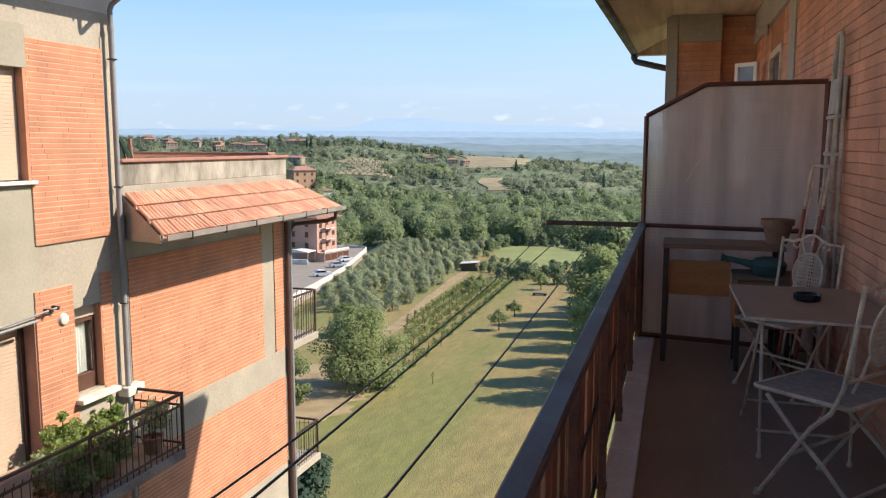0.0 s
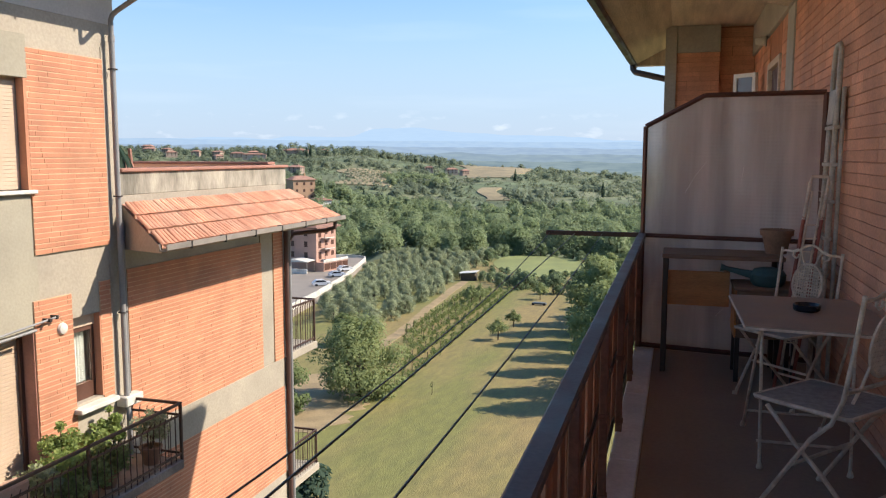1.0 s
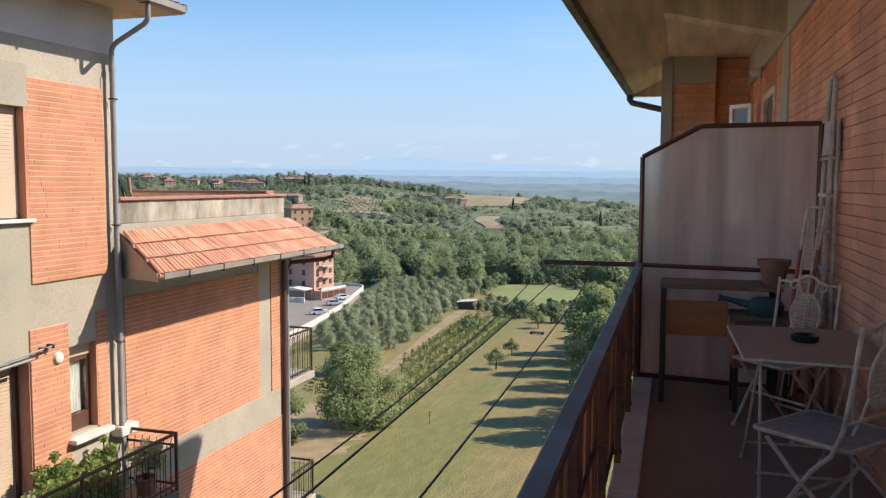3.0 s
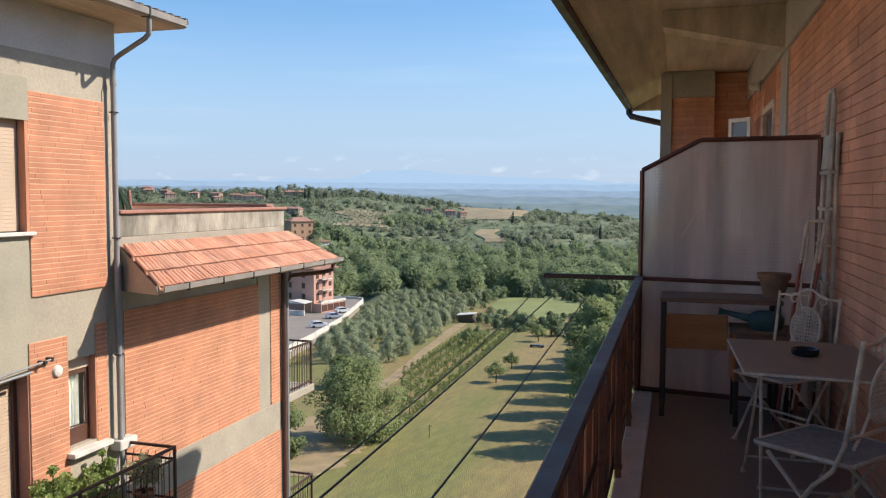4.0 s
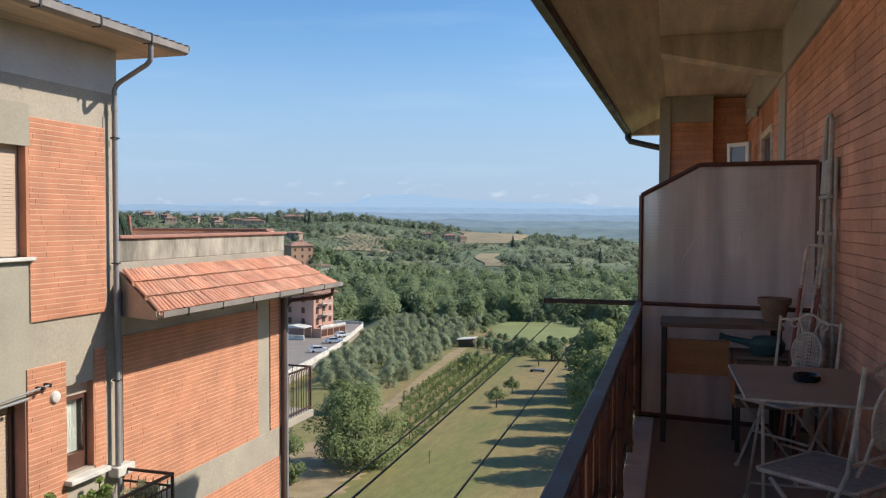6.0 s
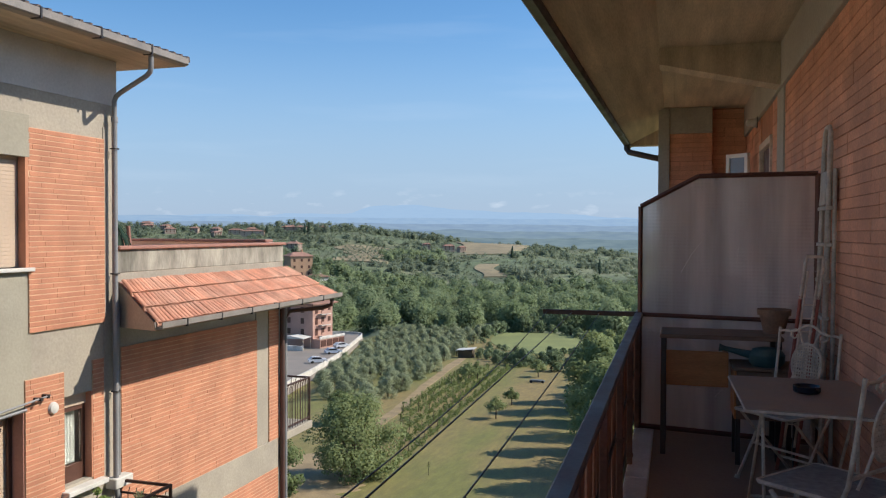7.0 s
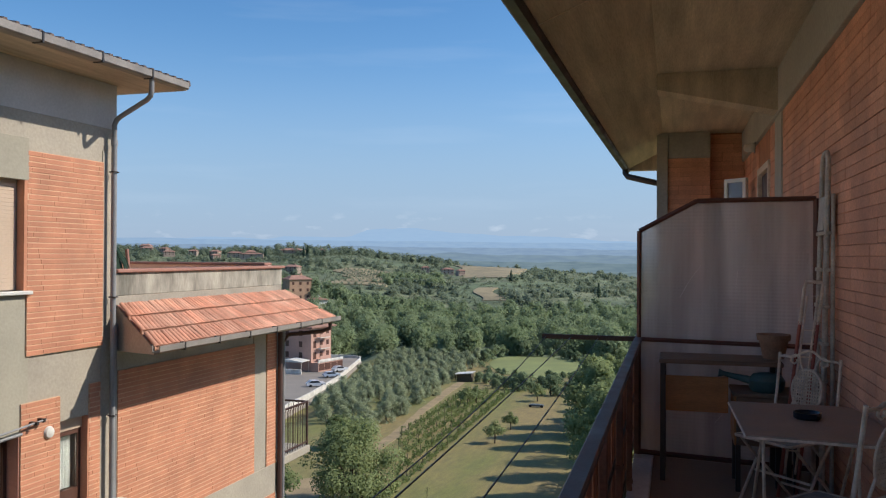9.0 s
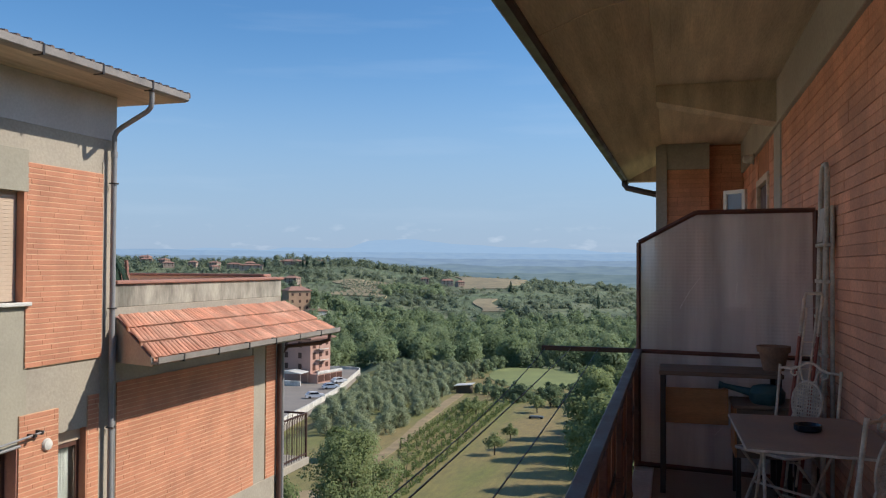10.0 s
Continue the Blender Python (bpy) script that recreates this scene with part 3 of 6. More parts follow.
ground_sheet()
wob = lambda d, k: 0.7 * math.sin(d * 0.21 + k) + 0.5 * math.sin(d * 0.57 + 2 * k)
draped("dirt_path", 96, 186, lambda d: line([(96, -9.2), (111, -6.8), (136, -3.7), (175, 1.6), (186, 3.6)])(d) + wob(d, 1) * 0.12,
       lambda d: line([(96, -7.6), (111, -5.2), (136, -2.2), (173, 3.4), (186, 5.4)])(d) + wob(d, 2) * 0.12, 0.06, M["soil"],
       "pale dirt track between olives and vines", "path", 0.7)
patch = lambda d: math.sqrt(max(0, 1 - ((d - 72) / 11.5) ** 2))
draped("bare_soil", 60.5, 83.5, lambda d: -10.5 - (6.5 + 0.9 * math.sin(d * 1.7) + 0.7 * math.sin(d * 3.1)) * patch(d), lambda d: -10.5 + (3.2 + 0.8 * math.sin(d * 1.3) + 0.6 * math.sin(d * 2.9)) * patch(d), 0.04, M["soil"],
       "bare earth under the trees beside the vineyard", "soil", 0.5)
draped("meadow", 199, 248, lambda d: 24 - 10.5 * math.sqrt(max(0, 1 - ((d - 223.5) / 24.6) ** 2)),
       lambda d: 28 + 12 * math.sqrt(max(0, 1 - ((d - 223.5) / 24.6) ** 2)), 0.1, M["green_field"], "fresh green clearing before the wood", "meadow", 2.0)
draped("car_park", 132, 246, lambda d: line([(132, -52), (246, -58)])(d), lambda d: line([(132, -27.6), (150, -27.2), (163, -26.4), (200, -25.6), (241, -23.8), (246, -24.5)])(d),
       1.7, M["asphalt"], "grey asphalt yard in front of the pink house", "car park")
draped("hill_field", 628, 765, lambda d: -86 + 9 * math.sin(d * 0.04) - 4 * math.sin(d * 0.13), lambda d: -43 - 6 * math.sin(d * 0.05) + 3 * math.sin(d * 0.16), 0.8, M["dry_field"], "terraced dry olive field on the hill", "field")
draped("hill_field", 735, 985, lambda d: 16 + (d - 735) * 0.02 + 4 * math.sin(d * 0.06), lambda d: 62 + (d - 735) * 0.17 + 5 * math.sin(d * 0.07), 0.8, M["dry_field"], "brown ploughed field on the ridge", "field")
draped("hill_field", 572, 634, lambda d: 27 + 3 * math.sin(d * 0.1), lambda d: 42 + 4 * math.sin(d * 0.09), 0.8, M["dry_field"], "small tawny field among the woods", "field")


# ---- far distance ----
def far_ridge(name, dist, top, rough_top, mat, label, seed):
    s = Shape()
    n = 260
    for i in range(n + 1):
        a = radians(-75 + 150 * i / n)
        x, y = plan(dist * math.cos(a), dist * math.sin(a))
        t = math.degrees(a)
        z = top(t) + rough_top * noise.fractal((t * 0.35, seed, 0.0), 1.0, 2.0, 6)
        s.v += [(x, y, -160.0), (x, y, z)]
    s.f = [(2 * i, 2 * i + 2, 2 * i + 3, 2 * i + 1) for i in range(n)]
    return solid(name, s, mat, label, "backdrop", "structure", fix=False)


# Bluer, paler glow with distance: aerial haze painted as colour.
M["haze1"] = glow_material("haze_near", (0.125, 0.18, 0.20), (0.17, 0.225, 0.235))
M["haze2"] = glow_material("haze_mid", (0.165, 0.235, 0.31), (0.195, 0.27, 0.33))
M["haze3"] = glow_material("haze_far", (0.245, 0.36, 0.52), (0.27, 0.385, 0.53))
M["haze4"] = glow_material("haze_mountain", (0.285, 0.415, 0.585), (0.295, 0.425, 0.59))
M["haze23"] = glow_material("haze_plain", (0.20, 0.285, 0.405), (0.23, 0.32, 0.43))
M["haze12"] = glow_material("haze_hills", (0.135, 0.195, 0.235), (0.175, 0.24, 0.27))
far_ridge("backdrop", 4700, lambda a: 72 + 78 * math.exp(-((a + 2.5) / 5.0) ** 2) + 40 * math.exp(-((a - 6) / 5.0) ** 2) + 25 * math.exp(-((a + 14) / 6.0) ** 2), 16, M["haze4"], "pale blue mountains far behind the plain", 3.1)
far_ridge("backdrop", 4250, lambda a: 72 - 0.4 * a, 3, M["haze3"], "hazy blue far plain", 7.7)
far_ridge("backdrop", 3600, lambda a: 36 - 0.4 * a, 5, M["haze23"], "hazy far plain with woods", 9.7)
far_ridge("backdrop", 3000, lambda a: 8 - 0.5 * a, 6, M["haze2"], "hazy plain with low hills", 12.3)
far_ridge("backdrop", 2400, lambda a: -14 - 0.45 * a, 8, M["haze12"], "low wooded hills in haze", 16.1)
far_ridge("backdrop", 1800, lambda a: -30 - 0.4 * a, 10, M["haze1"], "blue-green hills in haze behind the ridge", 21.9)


# ---- trees ----
def leaf_quads(centres, size, rng, flat=0.35, out=None):
    """Folded leaf clumps: two triangles each, at random turns, or lying roughly along the crown whose way out is given."""
    n = len(centres)
    a = rng.normal(size=(n, 3))
    if out is not None:
        w = out / (np.linalg.norm(out, axis=1)[:, None] + 1e-9) + rng.normal(size=(n, 3)) * 0.45 + np.array([0, 0, 0.3])
        a = np.cross(w, a)
    a /= np.linalg.norm(a, axis=1)[:, None]
    b = np.cross(a, rng.normal(size=(n, 3)) if out is None else w)
    b /= np.linalg.norm(b, axis=1)[:, None] + 1e-9
    c = np.cross(a, b)
    s = (size * rng.uniform(0.55, 1.25, size=(n, 1)))
    v = np.stack([centres - a * s, centres + b * s * 0.92 + c * s * flat, centres + a * s, centres - b * s * 0.92 + c * s * flat], 1).reshape(-1, 3)
    k = np.arange(n)[:, None] * 4
    return v, k + np.array([[0, 1, 2, 3]])


def crown_points(n, lobes, rng, deep=0.72, loose=0.06):
    """Points near the surface of a bunch of lobes (x, y, z, radius)."""
    lobes = np.array(lobes)
    w = lobes[:, 3] ** 2
    pick = rng.choice(len(lobes), n, p=w / w.sum())
    u = rng.normal(size=(n, 3))
    u /= np.linalg.norm(u, axis=1)[:, None]
    r = lobes[pick, 3:4] * rng.uniform(deep, 1 + loose, size=(n, 1)) ** 0.6
    out = u + 0.55 * (lobes[pick, :3] - lobes[:, :3].mean(0)) / (np.abs(lobes[:, :3] - lobes[:, :3].mean(0)).max() + 1e-6)
    return lobes[pick, :3] + u * r * np.array([1, 1, 0.85]), out


def crown_lobes(h, w, rng, count=9, base=0.3):
    out = []
    for i in range(count):
        t = rng.uniform(0, 1)
        a = rng.uniform(0, 2 * math.pi)
        z = h * (base + (0.92 - base) * t)
        spread = w * 0.5 * math.sin(math.pi * (0.22 + 0.66 * t))
        rr = w * rng.uniform(0.16, 0.27)
        out.append((math.cos(a) * max(spread - rr * 0.5, 0) * rng.uniform(0.4, 1), math.sin(a) * max(spread - rr * 0.5, 0) * rng.uniform(0.4, 1), z - rr * 0.3, rr))
    out.append((0, 0, h * (base + 0.35), w * 0.27))
    out.append((0, 0, h * 0.78, w * 0.2))
    return out


def quads_mesh(name, v, f, mat, out=None, rng=None, up=1.0):
    """Leaf clumps as a mesh; out: the way out of the crown at each clump, which the leaves face by and large."""
    me = bpy.data.meshes.new(name)
    me.from_pydata(v.tolist(), [], f.tolist())
    me.materials.append(mat)
    if out is not None:
        nrm = out / (np.linalg.norm(out, axis=1)[:, None] + 1e-9) + rng.normal(size=out.shape) * 0.20 + np.array([0, 0, up])
        nrm /= np.linalg.norm(nrm, axis=1)[:, None]
        me.shade_smooth()
        me.normals_split_custom_set_from_vertices(np.repeat(nrm, 4, axis=0).tolist())
    return me


def tree(name, label, h, w, leaves, size, mat, seed, base=0.3, lobes=9, trunk=0.03, category="tree", group="", lump=1.0, deep=0.72, loose=0.06):
    """A tree at the origin: tapered trunk with limbs, and a crown of leaf clumps."""
    rng = np.random.default_rng(seed)
    t = thing(name, label, category, group=group)
    lb = [(a, b, c, r * lump) for a, b, c, r in crown_lobes(h, w, rng, lobes, base)]
    s = Shape()
    r0 = h * trunk
    s.tube([(0, 0, -0.6), (0.02 * h, 0, h * base * 0.6), (-0.01 * h, 0.015 * h, h * base * 1.3), (0.01 * h, 0, h * 0.75)], [r0 * 1.25, r0 * 0.9, r0 * 0.6, r0 * 0.15], 8)
    for x, y, z, r in lb[:7]:
        s.tube([(0, 0, h * base * 0.75), (x * 0.45, y * 0.45, h * base + (z - h * base) * 0.45), (x, y, z)], [r0 * 0.5, r0 * 0.3, r0 * 0.08], 6)
    part("trunk", s, M["bark"], t, smooth=True)
    pts, out = crown_points(leaves, lb, rng, deep, loose)
    v, f = leaf_quads(pts, size, rng, 0.2, out)
    part("crown", quads_mesh("crown", v, f, mat, out, rng), mat, t)
    return t


def set_down(ob, d, v, turn=0.0, size=1.0, sink=0.0):
    x, y = plan(d, v)
    ob.matrix_basis = pose(x, y, height(d, v) - sink, 0, 0, turn) @ Matrix.Diagonal((size, size, size, 1))
    return ob


def again(ob, d, v, turn, size=1.0):
    x, y = plan(d, v)
    c = copy_thing(ob, pose(x, y, height(d, v), 0, 0, turn))
    c.scale = (size, size, size)
    return c


rnd = random.Random(5)
# the big broad tree beside the vineyard and its neighbours
set_down(tree("broadleaf_tree", "round leafy tree standing alone on bare earth", 8.4, 10.6, 17000, 0.105, M["leaf"], 11, 0.15, 60, lump=0.48, deep=0.4, loose=0.5), 72.0, -7.9)
set_down(tree("broadleaf_tree", "leafy tree half hidden behind the apartment corner", 6.0, 6.5, 6500, 0.12, M["leaf"], 12, 0.15, 30, lump=0.48, deep=0.4, loose=0.4), 66, -13.6)
set_down(tree("shrub", "dense blue-green shrub at the foot of the building", 3.4, 4.6, 2600, 0.16, M["leaf_bush"], 13, 0.12, 10, category="shrub"), 42.5, -7.6)
set_down(tree("broadleaf_tree", "pale green tree at the edge of the olive grove", 4.0, 5.0, 1500, 0.2, M["leaf_vine"], 14, 0.2), 100, -12.5)

# small fruit trees on the grass
fruit = tree("fruit_tree", "small spreading fruit tree on dry grass", 2.6, 4.5, 2200, 0.085, M["leaf"], 21, 0.66, 26, 0.035, lump=0.40, deep=0.3, loose=0.4, group="fruit trees on the grass")
set_down(fruit, 104, 6.9)
for d, v, t, s in ((115.5, 9.9, 70, 0.85), (150, 17.8, 200, 1.1), (141, 4.6, 10, 1.25), (147, 6.4, 50, 1.1)):
    again(fruit, d, v, t, s)

# olive grove
olive = [tree("olive_tree", "grey-green olive tree in the grove", 3.3, 3.5, 3000, 0.068, M["leaf_olive"], 30 + k, 0.06, 30, 0.04, lump=0.55, deep=0.5, loose=0.6, group="olive grove") for k in range(3)]
grove_left = line([(108, -15), (125, -20.5), (160, -20.5), (200, -19.5), (240, -16)])
grove_right = line([(108, -10), (114, -7.4), (126, -5.0), (136, -3.6), (175, 2.0), (200, 6), (240, 13.5)])
first = [True] * 3
d = 110.0
while d < 243:
    v = grove_left(d) + rnd.uniform(0, 2.5)
    while v < grove_right(d) - 1.0:
        k = rnd.randrange(3)
        dd, vv, tt, ss = d + rnd.uniform(-1.6, 1.6), v + rnd.uniform(-0.8, 0.8), rnd.uniform(0, 360), rnd.uniform(0.75, 1.2)
        if rnd.random() > 0.05 and not (126 < dd < 146 and -13.0 < vv < -8.8) and not (dd < 120 and vv < -12):
            if first[k]:
                set_down(olive[k], dd, vv, tt, ss)
                first[k] = False
            else:
                again(olive[k], dd, vv, tt, ss)
        v += rnd.uniform(2.6, 3.5)
    d += 3.7

# trees along the edge of the grass, out of whose shade the shadows fall
edge = [tree("broadleaf_tree", "tall dense tree at the edge of the grass", 9.8, 9.0, 7500, 0.16, M["leaf"], 50 + k, 0.1, 34, lump=0.53, deep=0.5, loose=0.35, group="trees along the grass") for k in range(2)]
places = [(101, 19.8, 1.15), (109, 20.8, 1.2), (118, 22.5, 1.1), (92, 19.5, 1.05), (127, 28.5, 1.0), (83, 16.8, 1.05), (136, 31.0, 1.0), (75, 16.2, 1.1), (146, 33.5, 1.0), (112, 27, 1.15), (124, 30, 1.1), (99, 27, 1.1), (138, 34, 1.1), (152, 37, 1.1), (160, 33, 0.9), (68.5, 15.6, 1.05)]
for i, (d, v, s) in enumerate(places):
    if i < 2:
        set_down(edge[i], d, v, i * 77, s)
    else:
        again(edge[i % 2], d, v, i * 77, s)

# bushes before the clearing
bush = tree("bush", "dark rounded bush before the clearing", 3.6, 5.6, 2200, 0.13, M["leaf_dark"], 61, 0.1, 22, lump=0.55, category="bush", group="bushes before the clearing")
set_down(bush, 172, 15, 10, 0.8)
for d, v, s in [(166 + 20 * rnd.random(), 10 + 30 * (i + rnd.random()) / 34, rnd.uniform(0.45, 0.85)) for i in range(34)] + [(188, 9, 0.7), (193, 11.5, 0.8), (160, 21.5, 1.2), (170, 17, 1.1)]:
    again(bush, d, v, d * 7 % 360, s)


for k in range(26):
    a = k * 2 * math.pi / 26 + rnd.uniform(-0.1, 0.1)
    again(bush, 223.5 + (25 + rnd.uniform(0, 3)) * math.cos(a), 26 + (13.5 + rnd.uniform(0, 2)) * math.sin(a), k * 41, rnd.uniform(0.35, 0.6) if math.cos(a) < 0.2 else rnd.uniform(0.8, 1.2))


def woods(name, spots, leaves, size, mat, label, seed, up=1.1):
    """Many far trees in one mesh of leaf clumps."""
    rng = np.random.default_rng(seed)
    vs, fs, outs, k = [], [], [], 0
    for x, y, z, h, w in spots:
        pts, out = crown_points(leaves, crown_lobes(h, w, rng, 15, 0.08), rng, 0.7, 0.22)
        v, f = leaf_quads(pts + np.array([x, y, z]), size * w / 8.0, rng, 0.15, out)
        vs.append(v)
        outs.append(out)
        fs.append(f + k)
        k += len(v)
    me = quads_mesh(name, np.concatenate(vs), np.concatenate(fs), mat, np.concatenate(outs), rng, up)
    return tagged(new(name, me), label, "trees", kind="stuff")


def scatter(count, d0, d1, az0, az1, h, w, keep=lambda d, v: True, seed=1):
    r = random.Random(seed)
    out = []
    while len(out) < count:
        d = math.sqrt(r.uniform(d0 * d0, d1 * d1))
        v = d * r.uniform(az0, az1)
        if not keep(d, v):
            continue
        x, y = plan(d, v)
        k = r.uniform(0.6, 1.2) + 0.35 * max(0.0, noise.noise((d * 0.02, v * 0.03, 9.0)) + 0.1)
        out.append((x, y, height(d, v) - 0.8, h * k, w * k * r.uniform(0.85, 1.2)))
    return out


def wood_near(d, v):
    return not (d < 250 and v < 46) and not (v < -20 and d < 262)


def wood_mid(d, v):
    if 622 < d < 768 and -90 < v < -40:
        return False
    if 725 < d < 985 and 10 < v < 66 + (d - 735) * 0.17:
        return rnd.random() < 0.012
    if 570 < d < 636 and 25 < v < 44:
        return False
    return d < 520 or noise.noise((d * 0.010, v * 0.016, 4.0)) > -0.08 or rnd.random() < 0.10


def open_land(d, v):
    """Where the far hill carries groves, not fields."""
    return not (620 < d < 770 and -92 < v < -38) and not (722 < d < 985 and 8 < v < 68 + (d - 735) * 0.17) and not (570 < d < 636 and 25 < v < 44)


def hedges(d, v):
    """Lines and clumps of taller trees between the groves."""
    if not open_land(d, v):
        return rnd.random() < 0.01
    n = noise.noise((d * 0.011, v * 0.022, 4.0))
    return n > 0.16 or abs(n) < 0.03 or rnd.random() < 0.06


woods("woodland", scatter(240, 236, 350, -0.30, 0.42, 9.5, 8.4, wood_near, 2), 1150, 0.29, M["leaf_dark"], "dense mixed wood in the valley bottom", 71, 1.4)
woods("woodland", scatter(120, 238, 350, -0.30, 0.42, 8.5, 8.0, wood_near, 12), 1150, 0.29, M["leaf_light"], "paler trees among the valley wood", 75, 1.4)
woods("woodland", scatter(300, 350, 540, -0.42, 0.42, 6.5, 7.6, wood_mid, 13), 330, 0.50, M["leaf_light"], "paler trees on the valley side", 76, 1.5)
woods("woodland", scatter(420, 350, 540, -0.42, 0.42, 8.0, 8.0, wood_mid, 3), 330, 0.50, M["leaf_dark"], "rolling woods on the valley side", 72, 1.5)
woods("low_groves", scatter(5200, 500, 1010, -0.46, 0.42, 2.6, 4.2, open_land, 8), 22, 0.95, M["leaf_scrub"], "low pale olive groves and scrub on the far hill", 79, 1.6)
woods("woodland", scatter(1150, 505, 1000, -0.46, 0.42, 5.0, 8.0, hedges, 4), 130, 0.66, M["leaf_far"], "hedges and clumps of trees on the far hill", 73, 1.5)
woods("woodland", scatter(60, 640, 700, -0.075, 0.0, 7.0, 9.0, lambda d, v: True, 41), 170, 0.6, M["leaf_dark"], "dark wood clump below the terraces", 83, 1.4)
rows = [(628 + 15 * i + rnd.uniform(-1, 1), -88 + 5.5 * j + 1.5 * i % 5) for i in range(9) for j in range(9)]
woods("olive_rows", [(*plan(d, v), height(d, v), 3.6, 3.8) for d, v in rows], 60, 0.8, M["leaf_far"], "rows of small olives on the terraced field", 78, 1.2)
woods("woodland", scatter(330, 905, 1010, -0.46, 0.02, 8.5, 9.0, lambda d, v: True, 6), 170, 0.60, M["leaf_far"], "trees along the crest of the ridge", 74, 1.3)

# vineyard
for k in range(5):
    s, leaf = thing("vine_row", "trained row of green vines on posts", "vineyard", group="vine rows", loc=(*plan(80 + 3 * k, -3.4 + k * 0.4), height(80, -3))), []
    rng = np.random.default_rng(90 + k)
    off = -1.62 * (4 - k)
    a = (74 + 8.3 * (4 - k), -5.1 + 0.182 * (2 + 8.3 * (4 - k)) + off)
    b = (163, -3.0 + 0.182 * 91 + off * 1.3)
    n = int(48 * (b[0] - a[0]))
    t = rng.uniform(0, 1, n)
    gap = np.sin(t * 150 + k) + rng.normal(size=n) * 0.6 > -0.4
    t = t[gap]
    d, v = a[0] + (b[0] - a[0]) * t, a[1] + (b[1] - a[1]) * t + rng.normal(size=len(t)) * 0.13
    pts = np.array([(*plan(p, q), height(p, q)) for p, q in zip(d, v)])
    pts[:, 2] += rng.uniform(0.3, 1.45, len(t)) * (0.75 + 0.3 * np.sin(t * 90 + k))
    vv, ff = leaf_quads(pts - np.array(ORIGIN[s.name]), 0.125, rng)
    part("foliage", quads_mesh("foliage", vv, ff, M["leaf_vine"]), M["leaf_vine"], s)
    for i in range(14):
        u = i / 13
        x, y = plan(a[0] + (b[0] - a[0]) * u, a[1] + (b[1] - a[1]) * u)
        z = drop(x, y)
        part("post", Shape().tube([(x, y, z - 0.2), (x, y, z + 1.45)], 0.035, 6), M["bark"], s)


# ---- far houses ----
def house(name, label, d, v, length, width, eaves, turn, wall_mat, roof_mat, storeys=2, bays=3, group="", lift=0.0):
    x, y = plan(d, v)
    z = height(d, v) - 0.5 + lift
    t = thing(name, label, "house", group=group)
    L, W, H = length / 2, width / 2, eaves
    part("wall", Shape().box(-L, L, -W, W, -6, H), wall_mat, t)
    rise, o = width * 0.2, 0.5
    s = Shape()
    s.add([(-L - o, -W - o, H), (L + o, -W - o, H), (L + o, W + o, H), (-L - o, W + o, H), (-L * 0.5, 0, H + rise), (L * 0.5, 0, H + rise),
           (-L - o, -W - o, H - 0.25), (L + o, -W - o, H - 0.25), (L + o, W + o, H - 0.25), (-L - o, W + o, H - 0.25)],
          [(0, 1, 5, 4), (1, 2, 5), (2, 3, 4, 5), (3, 0, 4), (6, 9, 8, 7), (0, 6, 7, 1), (1, 7, 8, 2), (2, 8, 9, 3), (3, 9, 6, 0)])
    part("roof", s, roof_mat, t)
    part("chimney", Shape().box(L * 0.3, L * 0.3 + 0.7, -0.35, 0.35, H, H + rise + 1.0), wall_mat, t)
    for k in range(storeys):
        zz = 0.9 + k * (H - 0.4) / storeys
        for i in range(bays):
            u = -L + (i + 0.5) * length / bays
            part("window", Shape().box(u - 0.5, u + 0.5, -W - 0.06, -W + 0.05, zz, zz + 1.3), M["shutter_frame"], t)
        for i in range(2):
            u = -W + (i + 0.5) * width / 2
            part("window", Shape().box(L - 0.05, L + 0.06, u - 0.5, u + 0.5, zz, zz + 1.3), M["shutter_frame"], t)
    t.matrix_basis = pose(x, y, z, 0, 0, math.degrees(VIEW) + turn)
    return t


hr = random.Random(8)
G = "houses along the ridge"
for d, v, l, w, h, tn in ((880, -318, 16, 11, 7, 10), (900, -306, 12, 10, 6, -20), (860, -288, 16, 10, 6, 25), (880, -268, 12, 10, 7, 0), (900, -250, 14, 10, 6, -15), (850, -236, 12, 9, 6, 40),
                          (890, -226, 20, 11, 6, 5), (905, -212, 15, 10, 7, 15), (870, -203, 34, 10, 7, 8), (930, -170, 40, 14, 7, 4), (940, -140, 16, 10, 6, -10), (910, -330, 16, 11, 9, 0)):
    house("house", "pale house with terracotta roof among ridge trees", d, v, l * 0.72, w * 0.8, h * 0.72, tn, M["far_wall"], M["far_roof"], 2, 3, G, 1.2)
for d, v, l, w, h, tn in ((790, 6, 11, 8, 4.5, 10), (805, -16, 8, 6, 4, 0), (775, 18, 7, 6, 4, 30), (700, -128, 12, 9, 5, -15)):
    house("house", "farmhouse on the wooded hillside", d, v, l, w, h, tn, M["far_wall"], M["far_roof"], 2, 3, "hillside farmhouses", 1.5)
house("house", "tall ochre house rising above the trees", 372, -66, 10.5, 8.5, 9.5, 32, M["ochre_house"], M["far_roof"], 3, 3, lift=-1.0)
house("house", "low outbuilding beside the ochre house", 362, -56, 9, 6, 4, 32, M["white_wall"], M["far_roof"], 1, 2, lift=-1.0)


